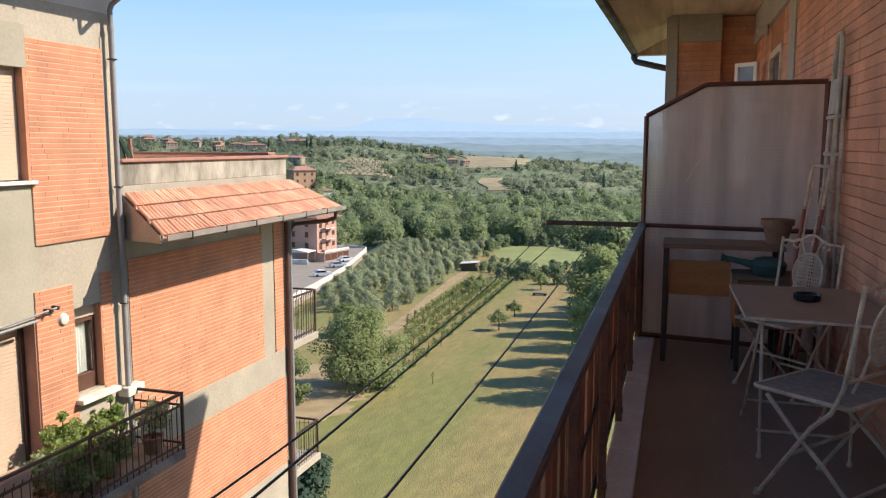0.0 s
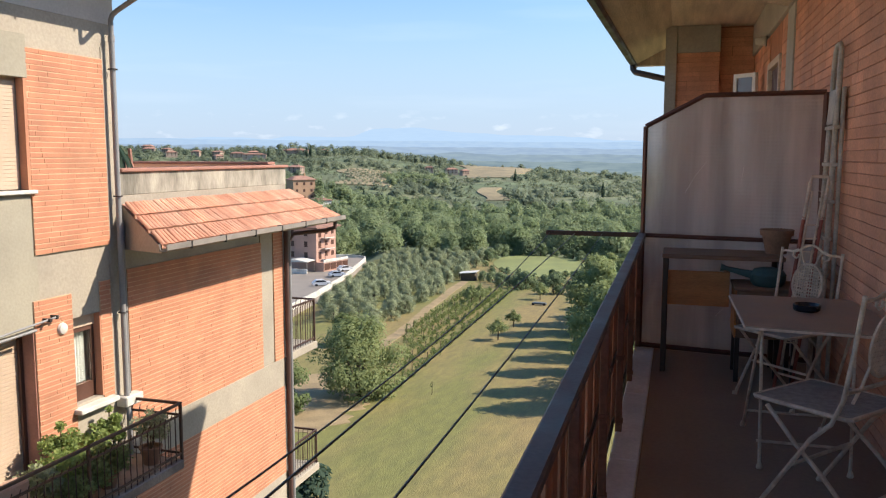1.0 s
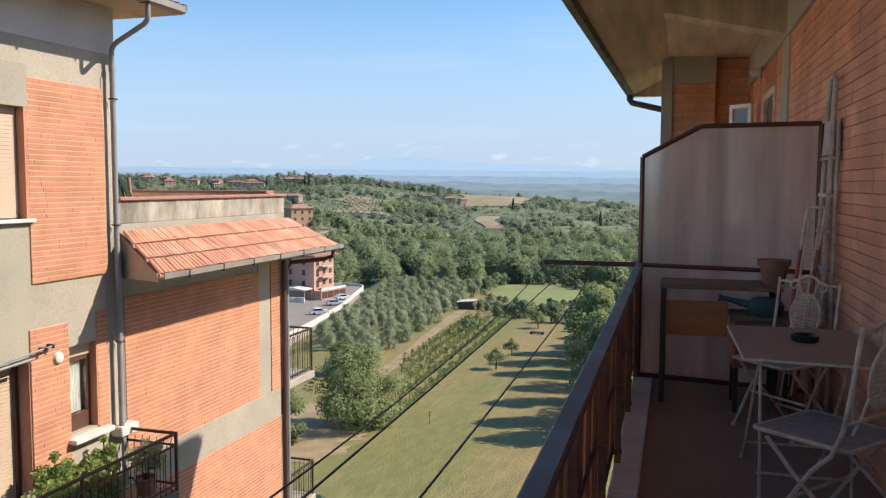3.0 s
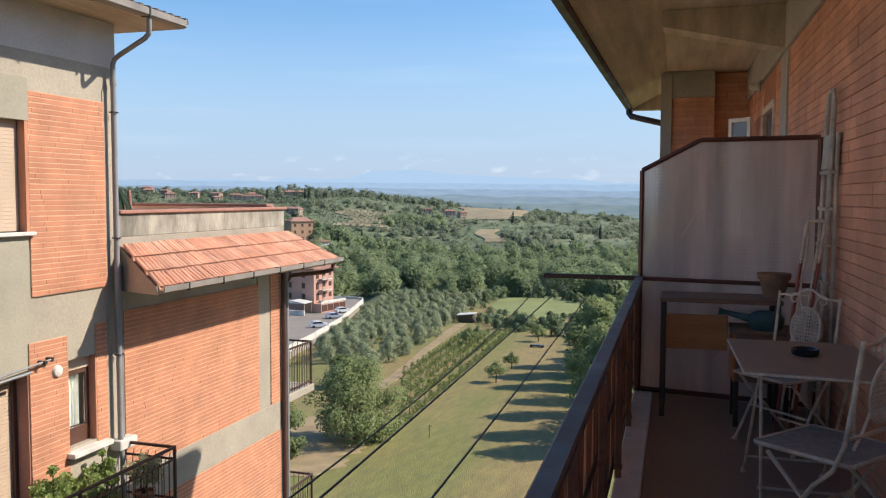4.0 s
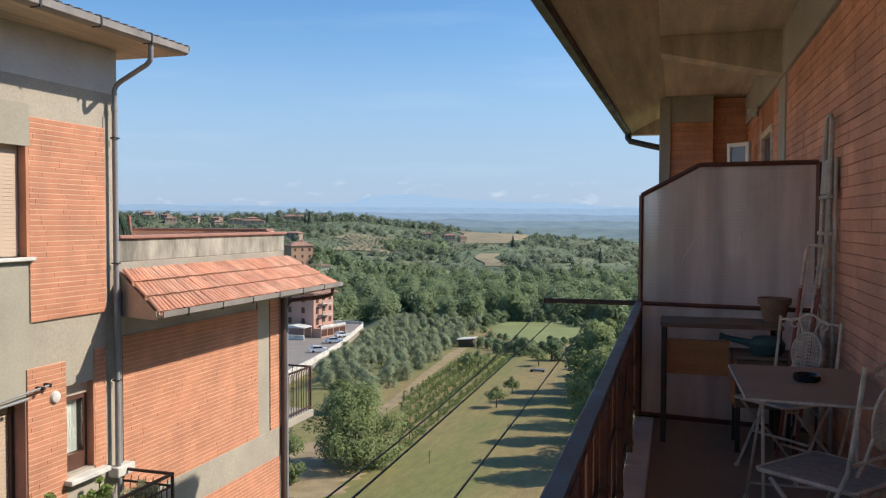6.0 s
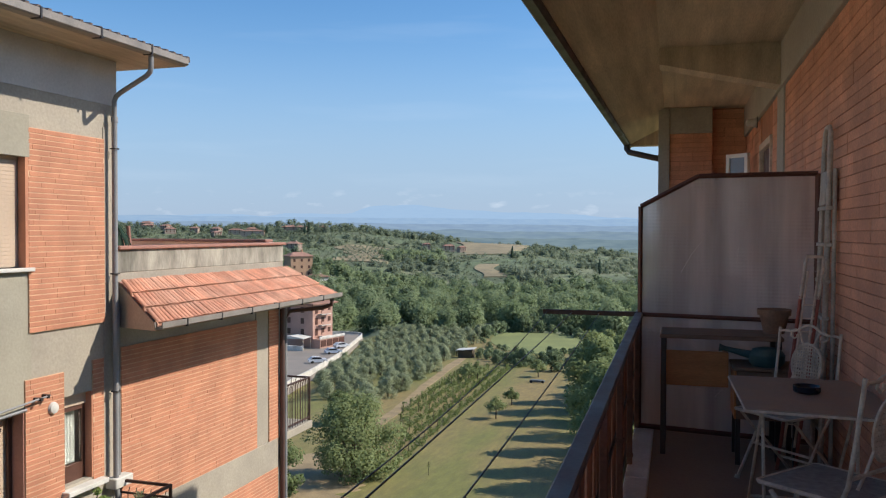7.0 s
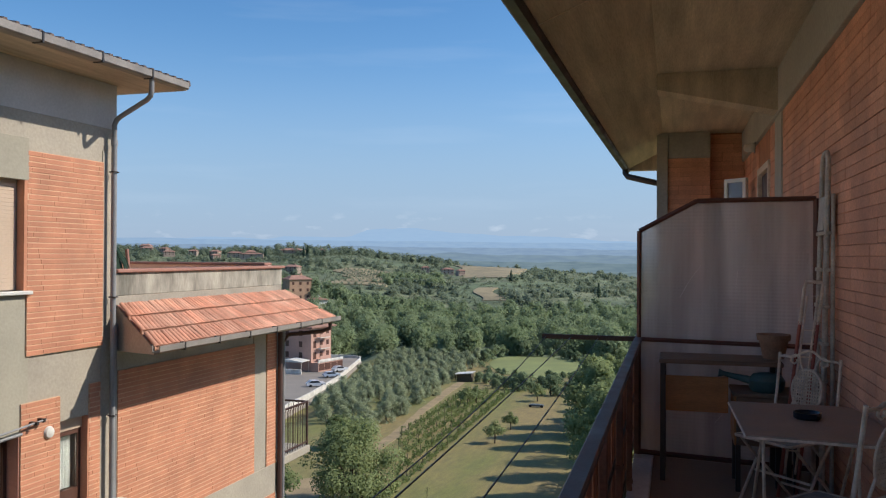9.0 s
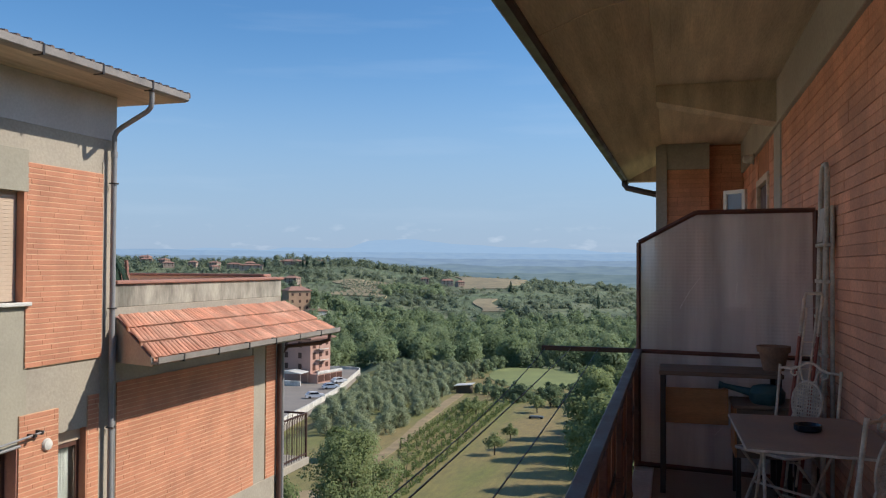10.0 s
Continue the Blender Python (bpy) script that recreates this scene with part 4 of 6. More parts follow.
def pink_house():
    x, y = plan(222, -40.2)
    z = height(222, -40.2) + 2.2
    t = thing("pink_house", "pink plastered apartment house with balconies and garages", "house")
    L, W, H = 9.5, 4.2, 11.2
    part("wall", Shape().box(-L, L, -W, W, -3, H), M["pink"], t)
    s = Shape()
    o = 1.1
    s.add([(-L - o, -W - o, H), (L + o, -W - o, H), (L + o, W + o, H), (-L - o, W + o, H), (-L * 0.5, 0, H + 2.4), (L * 0.5, 0, H + 2.4),
           (-L - o, -W - o, H - 0.3), (L + o, -W - o, H - 0.3), (L + o, W + o, H - 0.3), (-L - o, W + o, H - 0.3)],
          [(0, 1, 5, 4), (1, 2, 5), (2, 3, 4, 5), (3, 0, 4), (6, 9, 8, 7), (0, 6, 7, 1), (1, 7, 8, 2), (2, 8, 9, 3), (3, 9, 6, 0)])
    part("roof", s, M["far_roof"], t, "brown-red tiled hip roof")
    for k in range(3):
        zz = 2.6 + k * 2.9
        for u in (-6.5, -2.6, 1.4, 6.0):
            w = part("window", Shape().box(u - 0.55, u + 0.55, -W - 0.08, -W + 0.05, zz + 0.3, zz + 1.8), M["shutter_frame"], t)
        for u in (-2.7, 0.0, 2.7):
            part("window", Shape().box(L - 0.05, L + 0.08, u - 0.55, u + 0.55, zz + 0.1, zz + 1.9), M["shutter_frame"], t)
        b = part("balcony", Shape().box(L, L + 1.3, -2.0, 2.0, zz - 0.25, zz - 0.05), M["white_wall"], t)
        part("railing", Shape().box(L + 1.22, L + 1.3, -2.0, 2.0, zz - 0.05, zz + 0.85), M["pink"], b)
        b = part("balcony", Shape().box(-8.0, -1.0, -W - 1.3, -W, zz - 0.25, zz - 0.05), M["white_wall"], t)
        part("railing", Shape().box(-8.0, -1.0, -W - 1.3, -W - 1.22, zz - 0.05, zz + 0.85), M["salmon"], b)
    for i in range(4):
        u = -3.0 + i * 2.6
        part("garage_door", Shape().box(L + 2.6, L + 2.72, u - 1.1, u + 1.1, 0.0, 1.7), M["shutter_frame"], t)
    part("terrace", Shape().box(L, L + 2.6, -4.4, 6.0, -1, 1.95), M["pink"], t, "garage terrace with pale parapet")
    part("terrace_parapet", Shape().box(L + 2.4, L + 2.75, -4.5, 6.1, 1.95, 2.65, 0.05), M["white_wall"], t)
    t.matrix_basis = pose(x, y, z, 0, 0, math.degrees(VIEW) - 30)
    return t


pink_house()
tent = thing("awning", "white canvas awning over a terrace by the pink house", "awning", (*plan(212, -38.5), height(212, -38.5) + 1.7))
ax, ay, az = tent.location
part("roof", Shape().prism([(-3.6, 0), (3.6, 0), (3.6, 0.15), (0, 0.7), (-3.6, 0.15)], -2.4, 2.4, lambda a, b, h: (ax + a, ay + h, az + 2.9 + b)), M["stone"], tent)
for i in (-3.4, 3.4):
    for k in (-2.2, 2.2):
        part("post", Shape().tube([(ax + i, ay + k, az - 0.3), (ax + i, ay + k, az + 3.0)], 0.07, 6), M["white_metal"], tent)
part("base_wall", Shape().box(ax - 4.6, ax + 4.0, ay - 3.6, ay - 3.2, az - 1, az + 1.3, 0.04), M["white_wall"], tent)

# white wall between car park and olives
wall_line = line([(132, -27.6), (150, -27.2), (163, -26.4), (200, -25.6), (241, -23.8), (246, -24.5)])
s = Shape()
pts = [(d, wall_line(d)) for d in np.arange(132, 247, 3.0)] + [(249, -27), (251, -31), (250, -36)]
for (a, p), (b, q) in zip(pts, pts[1:]):
    (x0, y0), (x1, y1) = plan(a, p), plan(b, q)
    n = Vector((y1 - y0, x0 - x1, 0)).normalized() * 0.18
    z0, z1 = height(a, p) - 1.5, height(b, q) - 1.5
    v = [(x0 - n.x, y0 - n.y, z0), (x1 - n.x, y1 - n.y, z1), (x1 + n.x, y1 + n.y, z1), (x0 + n.x, y0 + n.y, z0)]
    s.add(v + [(i, j, k + 3.7) for i, j, k in v], [(3, 2, 1, 0), (4, 5, 6, 7), (0, 1, 5, 4), (1, 2, 6, 5), (2, 3, 7, 6), (3, 0, 4, 7)])
solid("retaining_wall", s, M["white_wall"], "white rendered retaining wall around the car park", "wall", "structure")


def car(label, mat, d, v, turn):
    x, y = plan(d, v)
    t = thing("car", label, "car", group="cars in the yard")
    side = [(-2.05, 0.35), (2.05, 0.35), (2.1, 0.75), (1.9, 0.95), (1.0, 1.0), (0.45, 1.45), (-1.2, 1.5), (-1.85, 1.0), (-2.1, 0.9)]
    part("body", Shape().prism(side, -0.85, 0.85, lambda a, b, h: (a, h, b)), mat, t)
    glass = [(0.9, 1.0), (0.42, 1.38), (-1.15, 1.42), (-1.65, 1.02)]
    part("side_window", Shape().prism(glass, -0.87, 0.87, lambda a, b, h: (a, h, b)), M["black"], t)
    for a in (-1.3, 1.3):
        for b in (-0.86, 0.66):
            part("wheel", Shape().prism([(0.32 * math.cos(k * math.pi / 8), 0.32 * math.sin(k * math.pi / 8)) for k in range(16)], 0, 0.2, lambda p, q, h: (a + p, b + h, 0.32 + q)), M["tyre"], t)
    t.matrix_basis = pose(x, y, height(d, v) + 1.7, 0, 0, math.degrees(VIEW) + turn)
    return t


car("white van-like car parked beside the wall", M["car_white"], 181, -27.8, 20)
car("silver-blue car parked beside the wall", M["car_blue"], 203, -27.3, 25)
car("pale car parked at the end of the yard", M["car_white"], 214, -26.6, 40)
lamp = thing("yard_lamp", "short white globe lamp in the car park", "lamp", (*plan(160, -31), height(160, -31) + 1.7))
lx, ly, lz = lamp.location
part("pole", Shape().tube([(lx, ly, lz), (lx, ly, lz + 2.2)], 0.05, 6), M["iron"], lamp)
part("globe", Shape().revolve([(0.02, 0), (0.16, 0.07), (0.2, 0.2), (0.14, 0.34), (0.02, 0.4)], (lx, ly, lz + 2.2), 10), M["stone"], lamp, smooth=True)

shed = thing("garden_shed", "small wooden shed with pale roof by the vines", "shed", (*plan(189, 5.6), height(189, 5.6)))
sx, sy, sz = shed.location
part("wall", Shape().box(sx - 1.7, sx + 1.7, sy - 1.3, sy + 1.3, sz - 0.4, sz + 1.74), M["bark"], shed)
part("roof", Shape().prism([(-2.1, 1.75), (2.1, 2.15), (2.1, 2.24), (-2.1, 1.84)], -1.8, 1.8, lambda a, b, h: (sx + a, sy + h, sz + b)), M["stone"], shed, "pale sheet roof sloping one way")


cart = thing("garden_cart", "low garden cart under a pale blue tarpaulin", "cart", (*plan(141.5, 16.6), height(141.5, 16.6)))
qx, qy, qz = cart.location
part("tarpaulin", Shape().prism([(-1.3, 0.2), (1.3, 0.2), (1.25, 0.42), (0.7, 0.5), (-0.7, 0.52), (-1.2, 0.44)], -0.5, 0.5, lambda a, b, h: (qx + a, qy + h, qz + b)), M["tarp"], cart, "pale blue tarpaulin, darkened for the trees' shade")
for i in (-1.0, 1.0):
    for k in (-0.52, 0.4):
        part("wheel", Shape().prism([(0.24 * math.cos(j * math.pi / 6), 0.24 * math.sin(j * math.pi / 6)) for j in range(12)], 0, 0.12, lambda p, q, h: (qx + i + p, qy + k + h, qz + 0.24 + q)), M["tyre"], cart)
stake = thing("sapling", "thin young sapling tied to a stake", "tree", (*plan(73.3, -1.2), height(73.3, -1.2)))
qx, qy, qz = stake.location
part("stake", Shape().tube([(qx, qy, qz - 0.2), (qx + 0.02, qy, qz + 1.25)], 0.022, 6), M["bark"], stake)
srng = np.random.default_rng(31)
sv, sf = leaf_quads(np.array([0.0, 0.0, 0.95]) + srng.normal(size=(36, 3)) * np.array([0.09, 0.09, 0.22]), 0.045, srng)
part("leaves", quads_mesh("leaves", sv, sf, M["leaf"]), M["leaf"], stake)


def cypress(h, seed):
    """A slim dark column of leaf clumps on a short trunk."""
    rng = np.random.default_rng(seed)
    t = thing("cypress", "slender dark green cypress on the wooded slope", "tree", group="cypresses")
    part("trunk", Shape().tube([(0, 0, -0.5), (0, 0, h * 0.5)], [0.22, 0.08], 6), M["bark"], t)
    u = rng.uniform(0.02, 1, 900)
    a = rng.uniform(0, 2 * math.pi, 900)
    w = h * 0.11 * np.sin(np.pi * np.clip(u, 0, 1) ** 0.7) ** 0.8 + 0.08
    out = np.stack([np.cos(a), np.sin(a), 0 * a], 1)
    pts = out * w[:, None] + np.array([0, 0, 1.0]) * (u * h)[:, None]
    v, f = leaf_quads(pts, 0.3, rng, 0.15, out)
    part("crown", quads_mesh("crown", v, f, M["leaf_bush"], out, rng), M["leaf_bush"], t)
    return t


cyp = cypress(11.0, 5)
set_down(cyp, 395, 95)
for d, v, k in ((402, 97.5, 0.85), (470, 68, 0.8), (300, -49, 0.9), (520, -52, 0.9), (610, 118, 1.0), (880, -190, 1.1), (885, -150, 1.0), (888, -146, 1.2), (700, 60, 0.9)):
    again(cyp, d, v, d * 3, k)


# ---- apartment building across the gap ----
TURN = -1.3
XW = -8.1                      # its long wall
block = thing("apartment_building", "orange brick and grey render apartment building with tiled roofs", "building", (XW - 4, 8.0, -17.5))

# walls with real openings: pieces of wall round the holes of the near wing (y below 10) and the low wing (10 to 15.05)
w = Shape().wall(XW - 0.3, XW, -4, 10.0, -17.5, 3.985, [(5.9, 8.27, 1.05, 2.45), (5.6, 8.22, -3.0, -0.73), (8.90, 9.45, -1.95, -0.73)])
part("wall", w, M["render_wall"], block, "grey cement render with water stains")
part("end_wall", Shape().box(XW - 9, XW - 0.3, 9.7, 10.0, -17.5, 3.985), M["render_wall"], block)
part("back_wall", Shape().box(XW - 9, XW - 8.7, -4, 9.7, -17.5, 3.985), M["render_wall"], block)
part("end_wall", Shape().box(XW - 9, XW - 0.3, 14.75, 15.05, -17.5, 0.78), M["concrete"], block)
part("wall", Shape().box(XW - 0.3, XW - 0.02, 10.0, 15.05, -17.5, 0.78), M["concrete"], block, "plain grey concrete wall of the low wing")
# Near-black sheet behind the openings, painted as the shade of unlit rooms.
part("dark_rooms", Shape().box(XW - 1.5, XW - 1.3, 5.0, 9.7, -5, 3), M["dark"], block)
part("render_band", Shape().box(XW, XW + 0.035, -4, 8.33, 2.45, 2.99, 0.004), M["lintel"], block, "olive grey lintel above the shutter")
# The top band is coloured paler to lift the eaves' shade on the wall.
part("render_band", Shape().box(XW, XW + 0.01, -4, 9.99, 3.33, 3.978, 0.003), M["eaves_shade_lift"], block, "wall render under the eaves, painted paler to lift its shade")
part("render_band", Shape().box(XW, XW + 0.012, -4, 8.36, -0.75, 1.02, 0.003), M["lintel"], block)
part("render_band", Shape().box(XW - 0.02, XW + 0.022, 10.04, 15.0, -3.28, -2.69, 0.006), M["render_wall"], block, "pale grey concrete floor band")
part("render_band", Shape().box(XW - 0.02, XW + 0.02, 10.04, 15.0, -6.0, -5.15, 0.006), M["render_wall"], block)
part("render_band", Shape().box(XW - 0.02, XW + 0.004, 13.96, 14.42, -2.69, 0.1, 0.004), M["render_wall"], block)

# parapet and terrace of the low wing
p = part("parapet", Shape().box(XW - 0.22, XW, 10.0, 15.05, 0.90, 1.24, 0.008).box(XW - 0.9, XW - 0.22, 14.85, 15.05, 0.62, 1.24, 0.01), M["parapet"], block, "rain-streaked concrete parapet")
part("parapet", Shape().box(XW - 0.22, XW - 0.003, 10.0, 15.05, 0.62, 0.90, 0.008), M["render_wall"], block, "plain lower course of the parapet")
part("coping", Shape().box(XW - 0.26, XW + 0.05, 10.0, 15.1, 1.24, 1.295, 0.012), M["coping"], p, "red painted coping")
part("coping", Shape().box(XW - 4.6, XW - 0.26, 14.8, 15.1, 1.30, 1.355, 0.012), M["coping"], p)
part("parapet", Shape().box(XW - 4.6, XW - 0.22, 14.86, 15.04, 0.5, 1.30), M["terrace_wall"], block, "salmon plaster inside of the terrace parapet")
part("parapet", Shape().box(XW - 4.6, XW - 4.4, 10.0, 15.05, 0.5, 1.35), M["terrace_wall"], block)
part("terrace_floor", Shape().box(XW - 4.4, XW - 0.22, 10.0, 14.86, 0.4, 0.5), M["salmon"], block)
part("terrace_post", Shape().tube([(XW - 0.72, 11.30, 0.5), (XW - 0.80, 11.26, 1.60)], 0.03, 8), M["coping"], block, "red metal post on the terrace")

# roof of the tall wing, with its wide eaves
e = Shape()
ze, zr = 3.98, 5.0
for x0, x1, y0, y1 in ((XW, -7.30, -4, 10.56), (XW - 9.6, XW, 10.0, 10.56)):
    e.box(x0, x1, y0, y1, ze, ze + 0.06, 0.004)
part("soffit", e, M["soffit"], block, "flat concrete eaves soffit")
r = Shape()
r.add([(-7.26, -4, ze + 0.11), (-7.26, 10.6, ze + 0.11), (-12.6, 6.0, zr), (-12.6, -4, zr), (XW - 9.7, 10.6, ze + 0.11),
       (-7.26, -4, ze + 0.07), (-7.26, 10.6, ze + 0.07), (XW - 9.7, 10.6, ze + 0.07)], [(0, 1, 2, 3), (1, 4, 2), (0, 5, 6, 1), (1, 6, 7, 4)])
part("roof", r, M["old_tile"], block, "weathered grey-brown tiled roof")


def gutter_bar(parent, y0, y1, x, z, mat, h=0.11):
    prof = [(0, 0), (0.11, 0), (0.135, 0.02), (0.135, h), (0.12, h), (0.12, 0.03), (0.015, 0.02), (0.0, h)]
    s = Shape().prism(prof, y0, y1, lambda a, b, t: (x - 0.135 + a, t, z + b))
    return part("gutter", s, mat, parent)


g = gutter_bar(block, -4, 10.45, -7.18, 3.965, M["gutter"])
for y in np.arange(0.6, 10.6, 1.0):
    part("bracket", Shape().box(-7.32, -7.172, y - 0.015, y + 0.015, 3.955, 4.09), M["gutter_dark"], g)
y = 2.0
while y < 10.5:
    part("roof_tile", Shape().tube([(-7.22, y, ze + 0.10), (XW - 0.05, y - 0.02, ze + 0.255)], [0.040, 0.036], 6), M["old_tile"], block)
    y += 0.17

# downpipes
s = Shape().tube([(-7.26, 9.68, 4.0), (-7.26, 9.68, 3.80), (-7.28, 9.685, 3.74), (-7.35, 9.70, 3.69), (-7.86, 9.80, 3.50), (-7.95, 9.815, 3.45), (-7.99, 9.82, 3.38), (-7.99, 9.82, 3.1)], 0.036, 12)
dp = part("downpipe", s, M["pipe"], block, "grey swan-neck downpipe", smooth=True)
part("downpipe", Shape().tube([(-7.99, 9.82, 3.14), (-7.99, 9.82, -2.2), (-7.97, 9.83, -2.3), (-7.97, 9.83, -17)], 0.040, 12), M["pipe"], block, "long grey downpipe at the corner", smooth=True)
part("collar", Shape().tube([(-7.99, 9.82, 3.08), (-7.99, 9.82, 3.16)], 0.048, 12), M["pipe"], dp, smooth=True)
for z in (2.7, 0.9, -0.8, -2.1):
    part("clip", Shape().tube([(-7.99 + 0.062 * math.cos(a), 9.82 + 0.062 * math.sin(a), z) for a in np.arange(0, 6.28, 0.52)], 0.009, 5, True), M["gutter_dark"], dp)
part("downpipe", Shape().tube([(-8.05, 9.95, 0.5), (-8.05, 9.95, -2.1)], 0.028, 8), M["pipe"], block, smooth=True)
part("corner_strip", Shape().box(XW, XW + 0.012, 9.70, 9.76, -0.35, 3.0, 0.003), M["render_wall"], block)
part("pipe_box", Shape().box(XW, -7.91, 9.72, 10.1, -2.21, -2.06, 0.012), M["stone"], block, "pale stone ledge round the downpipe")
part("downpipe", Shape().tube([(-8.02, 14.86, 0.12), (-8.02, 14.86, -17)], 0.05, 10), M["pipe_brown"], block, "brown downpipe at the far corner", smooth=True)
part("downpipe", Shape().tube([(-8.02, 14.98, 0.12), (-8.02, 14.98, -17)], 0.045, 10), M["pipe"], block, smooth=True)
part("downpipe", Shape().tube([(-7.12, 15.3, 0.2), (-7.12, 15.3, 0.02), (-7.3, 15.26, -0.05), (-7.95, 15.08, -0.12), (-8.02, 14.98, -0.25)], 0.045, 8), M["pipe_brown"], block, smooth=True)

# tiled canopy over the low wing: trapezium in plan
CZ0, CZ1 = 0.24, 0.80


def canopy_y(t, k):
    """y at t from the wall (0) to the front (1), k from the near (0) to the far end (1)."""
    a, b = 10.03 + (9.56 - 10.03) * t, 15.02 + (15.46 - 15.02) * t
    return a + (b - a) * k


XF = XW + 1.0
c = Shape()
c.add([(XW, canopy_y(0, 0), CZ1 - 0.05), (XW, canopy_y(0, 1), CZ1 - 0.05), (XF, canopy_y(1, 1), CZ0 - 0.03), (XF, canopy_y(1, 0), CZ0 - 0.03),
       (XW, canopy_y(0, 0), 0.10), (XW, canopy_y(0, 1), 0.10), (XF, canopy_y(1, 1), 0.13), (XF, canopy_y(1, 0), 0.13)],
      [(0, 3, 2, 1), (4, 5, 6, 7), (0, 4, 7, 3), (1, 2, 6, 5), (3, 7, 6, 2)])
canopy = part("canopy", c, M["eaves_pink"], block, "projecting concrete canopy with a tiled slope")
gutter_bar(canopy, 9.52, 15.5, XF + 0.13, 0.16, M["gutter"], 0.10)
for y in np.arange(10.1, 15.4, 0.9):
    part("bracket", Shape().box(XF - 0.01, XF + 0.137, y - 0.014, y + 0.014, 0.15, 0.265), M["gutter_dark"], canopy)

# upper shutter, its sill; lower shutter; small window
sh = part("shutter", Shape().box(XW - 0.14, XW - 0.10, 5.9, 8.25, 1.05, 2.45), M["shutter"], block, "closed cream roller shutter")
for k in range(28):
    part("slat", Shape().box(XW - 0.10, XW - 0.088, 5.9, 8.25, 1.06 + k * 0.05, 1.1085 + k * 0.05, 0.002), M["shutter"], sh)
part("sill", Shape().box(XW - 0.14, XW + 0.09, 5.85, 8.36, 1.0, 1.05, 0.008), M["stone"], block, "pale stone window sill")
sh = part("shutter", Shape().box(XW - 0.26, XW - 0.22, 5.6, 8.2, -3.0, -0.76), M["shutter"], block, "closed cream roller shutter over the balcony door")
for k in range(44):
    part("slat", Shape().box(XW - 0.22, XW - 0.208, 5.6, 8.2, -2.99 + k * 0.05, -2.943 + k * 0.05, 0.004), M["shutter"], sh)
part("jamb", Shape().box(XW - 0.205, XW + 0.02, 8.206, 8.2185, -3.0, -0.75), M["coping"], block)
part("shutter_guide", Shape().box(XW - 0.204, XW - 0.16, 8.15, 8.2055, -3.0, -0.75), M["shutter_frame"], block)
part("reveal", Shape().box(XW - 0.085, XW + 0.0315, 8.258, 8.2685, 1.052, 2.448).box(XW + 0.001, XW + 0.0315, 8.2685, 8.308, 1.052, 2.448), M["brick"], block, "brick return beside the shutter")
wi = part("window", Shape().box(XW - 0.16, XW - 0.10, 8.90, 8.97, -1.95, -0.9).box(XW - 0.16, XW - 0.10, 9.37, 9.45, -1.95, -0.9).box(XW - 0.16, XW - 0.10, 8.97, 9.37, -1.95, -1.72).box(XW - 0.16, XW - 0.10, 8.97, 9.37, -0.97, -0.9), M["shutter_frame"], block, "brown wooden window")
pane = part("pane", Shape().box(XW - 0.135, XW - 0.13, 8.97, 9.37, -1.72, -0.97), M["glass"], wi)
pane.visible_shadow = False
part("shutter_box", Shape().box(XW - 0.12, XW - 0.08, 8.90, 9.45, -0.9, -0.73), M["shutter"], wi, "half raised cream roller shutter")
cu = Shape()
n = 26
cv = [(XW - 0.2 + 0.012 * math.sin(i * 1.5), 8.97 + 0.355 * i / n, z) for z in (-1.72, -1.0) for i in range(n + 1)]
cu.add(cv, [(i, i + 1, n + 2 + i, n + 1 + i) for i in range(n)])
part("curtain", cu, M["cloth"], wi, "thin white curtain", smooth=True)
part("jamb", Shape().box(XW - 0.099, XW + 0.018, 9.43, 9.4585, -1.95, -0.735), M["brick"], block)
part("sill", Shape().box(XW - 0.12, XW + 0.16, 8.84, 9.62, -2.06, -1.99, 0.008), M["stone"], block, "white stone window sill")
part("door_sill", Shape().box(XW - 0.2, XW + 0.05, 5.6, 8.2, -3.02, -2.96), M["stone"], block)
lampm = Shape().revolve([(0.075, 0), (0.085, 0.02), (0.07, 0.05), (0.03, 0.065)], (0, 0, 0), 16)
lampm.v = [(XW + 0.02 + z, 8.69 + x, -0.82 + y) for x, y, z in lampm.v]
part("wall_lamp", lampm, M["stone"], block, "round white bulkhead lamp", smooth=True)
rod = part("awning_rod", Shape().tube([(XW + 0.12, 7.0, -0.74), (XW + 0.12, 8.55, -0.62)], 0.014, 6).tube([(XW + 0.08, 7.0, -0.80), (XW + 0.08, 8.2, -0.74)], 0.02, 6), M["pipe"], block, "thin metal awning rod")
part("bracket", Shape().box(XW, XW + 0.16, 8.36, 8.40, -0.66, -0.62), M["gutter_dark"], rod)
part("bracket", Shape().box(XW, XW + 0.14, 8.5, 8.53, -0.65, -0.6), M["gutter_dark"], rod)

# balcony of the tall wing with its iron railing
bal = part("balcony_slab", Shape().box(XW, -7.12, 1.0, 9.95, -3.12, -2.98, 0.015), M["slab_edge"], block, "thin stained concrete balcony slab")
part("tiling", Shape().box(XW, -7.2, 1.0, 9.88, -2.98, -2.965), M["floor"], bal)


def bent_bar(x, y, z0, z1, out):
    return Shape().tube([(x, y, z0), (x, y, z0 + 0.05), (x, y, z1 - 0.06), (x + out[0] * 0.02, y + out[1] * 0.02, z1 - 0.02), (x + out[0] * 0.035, y + out[1] * 0.035, z1 + 0.03)], 0.007, 5)


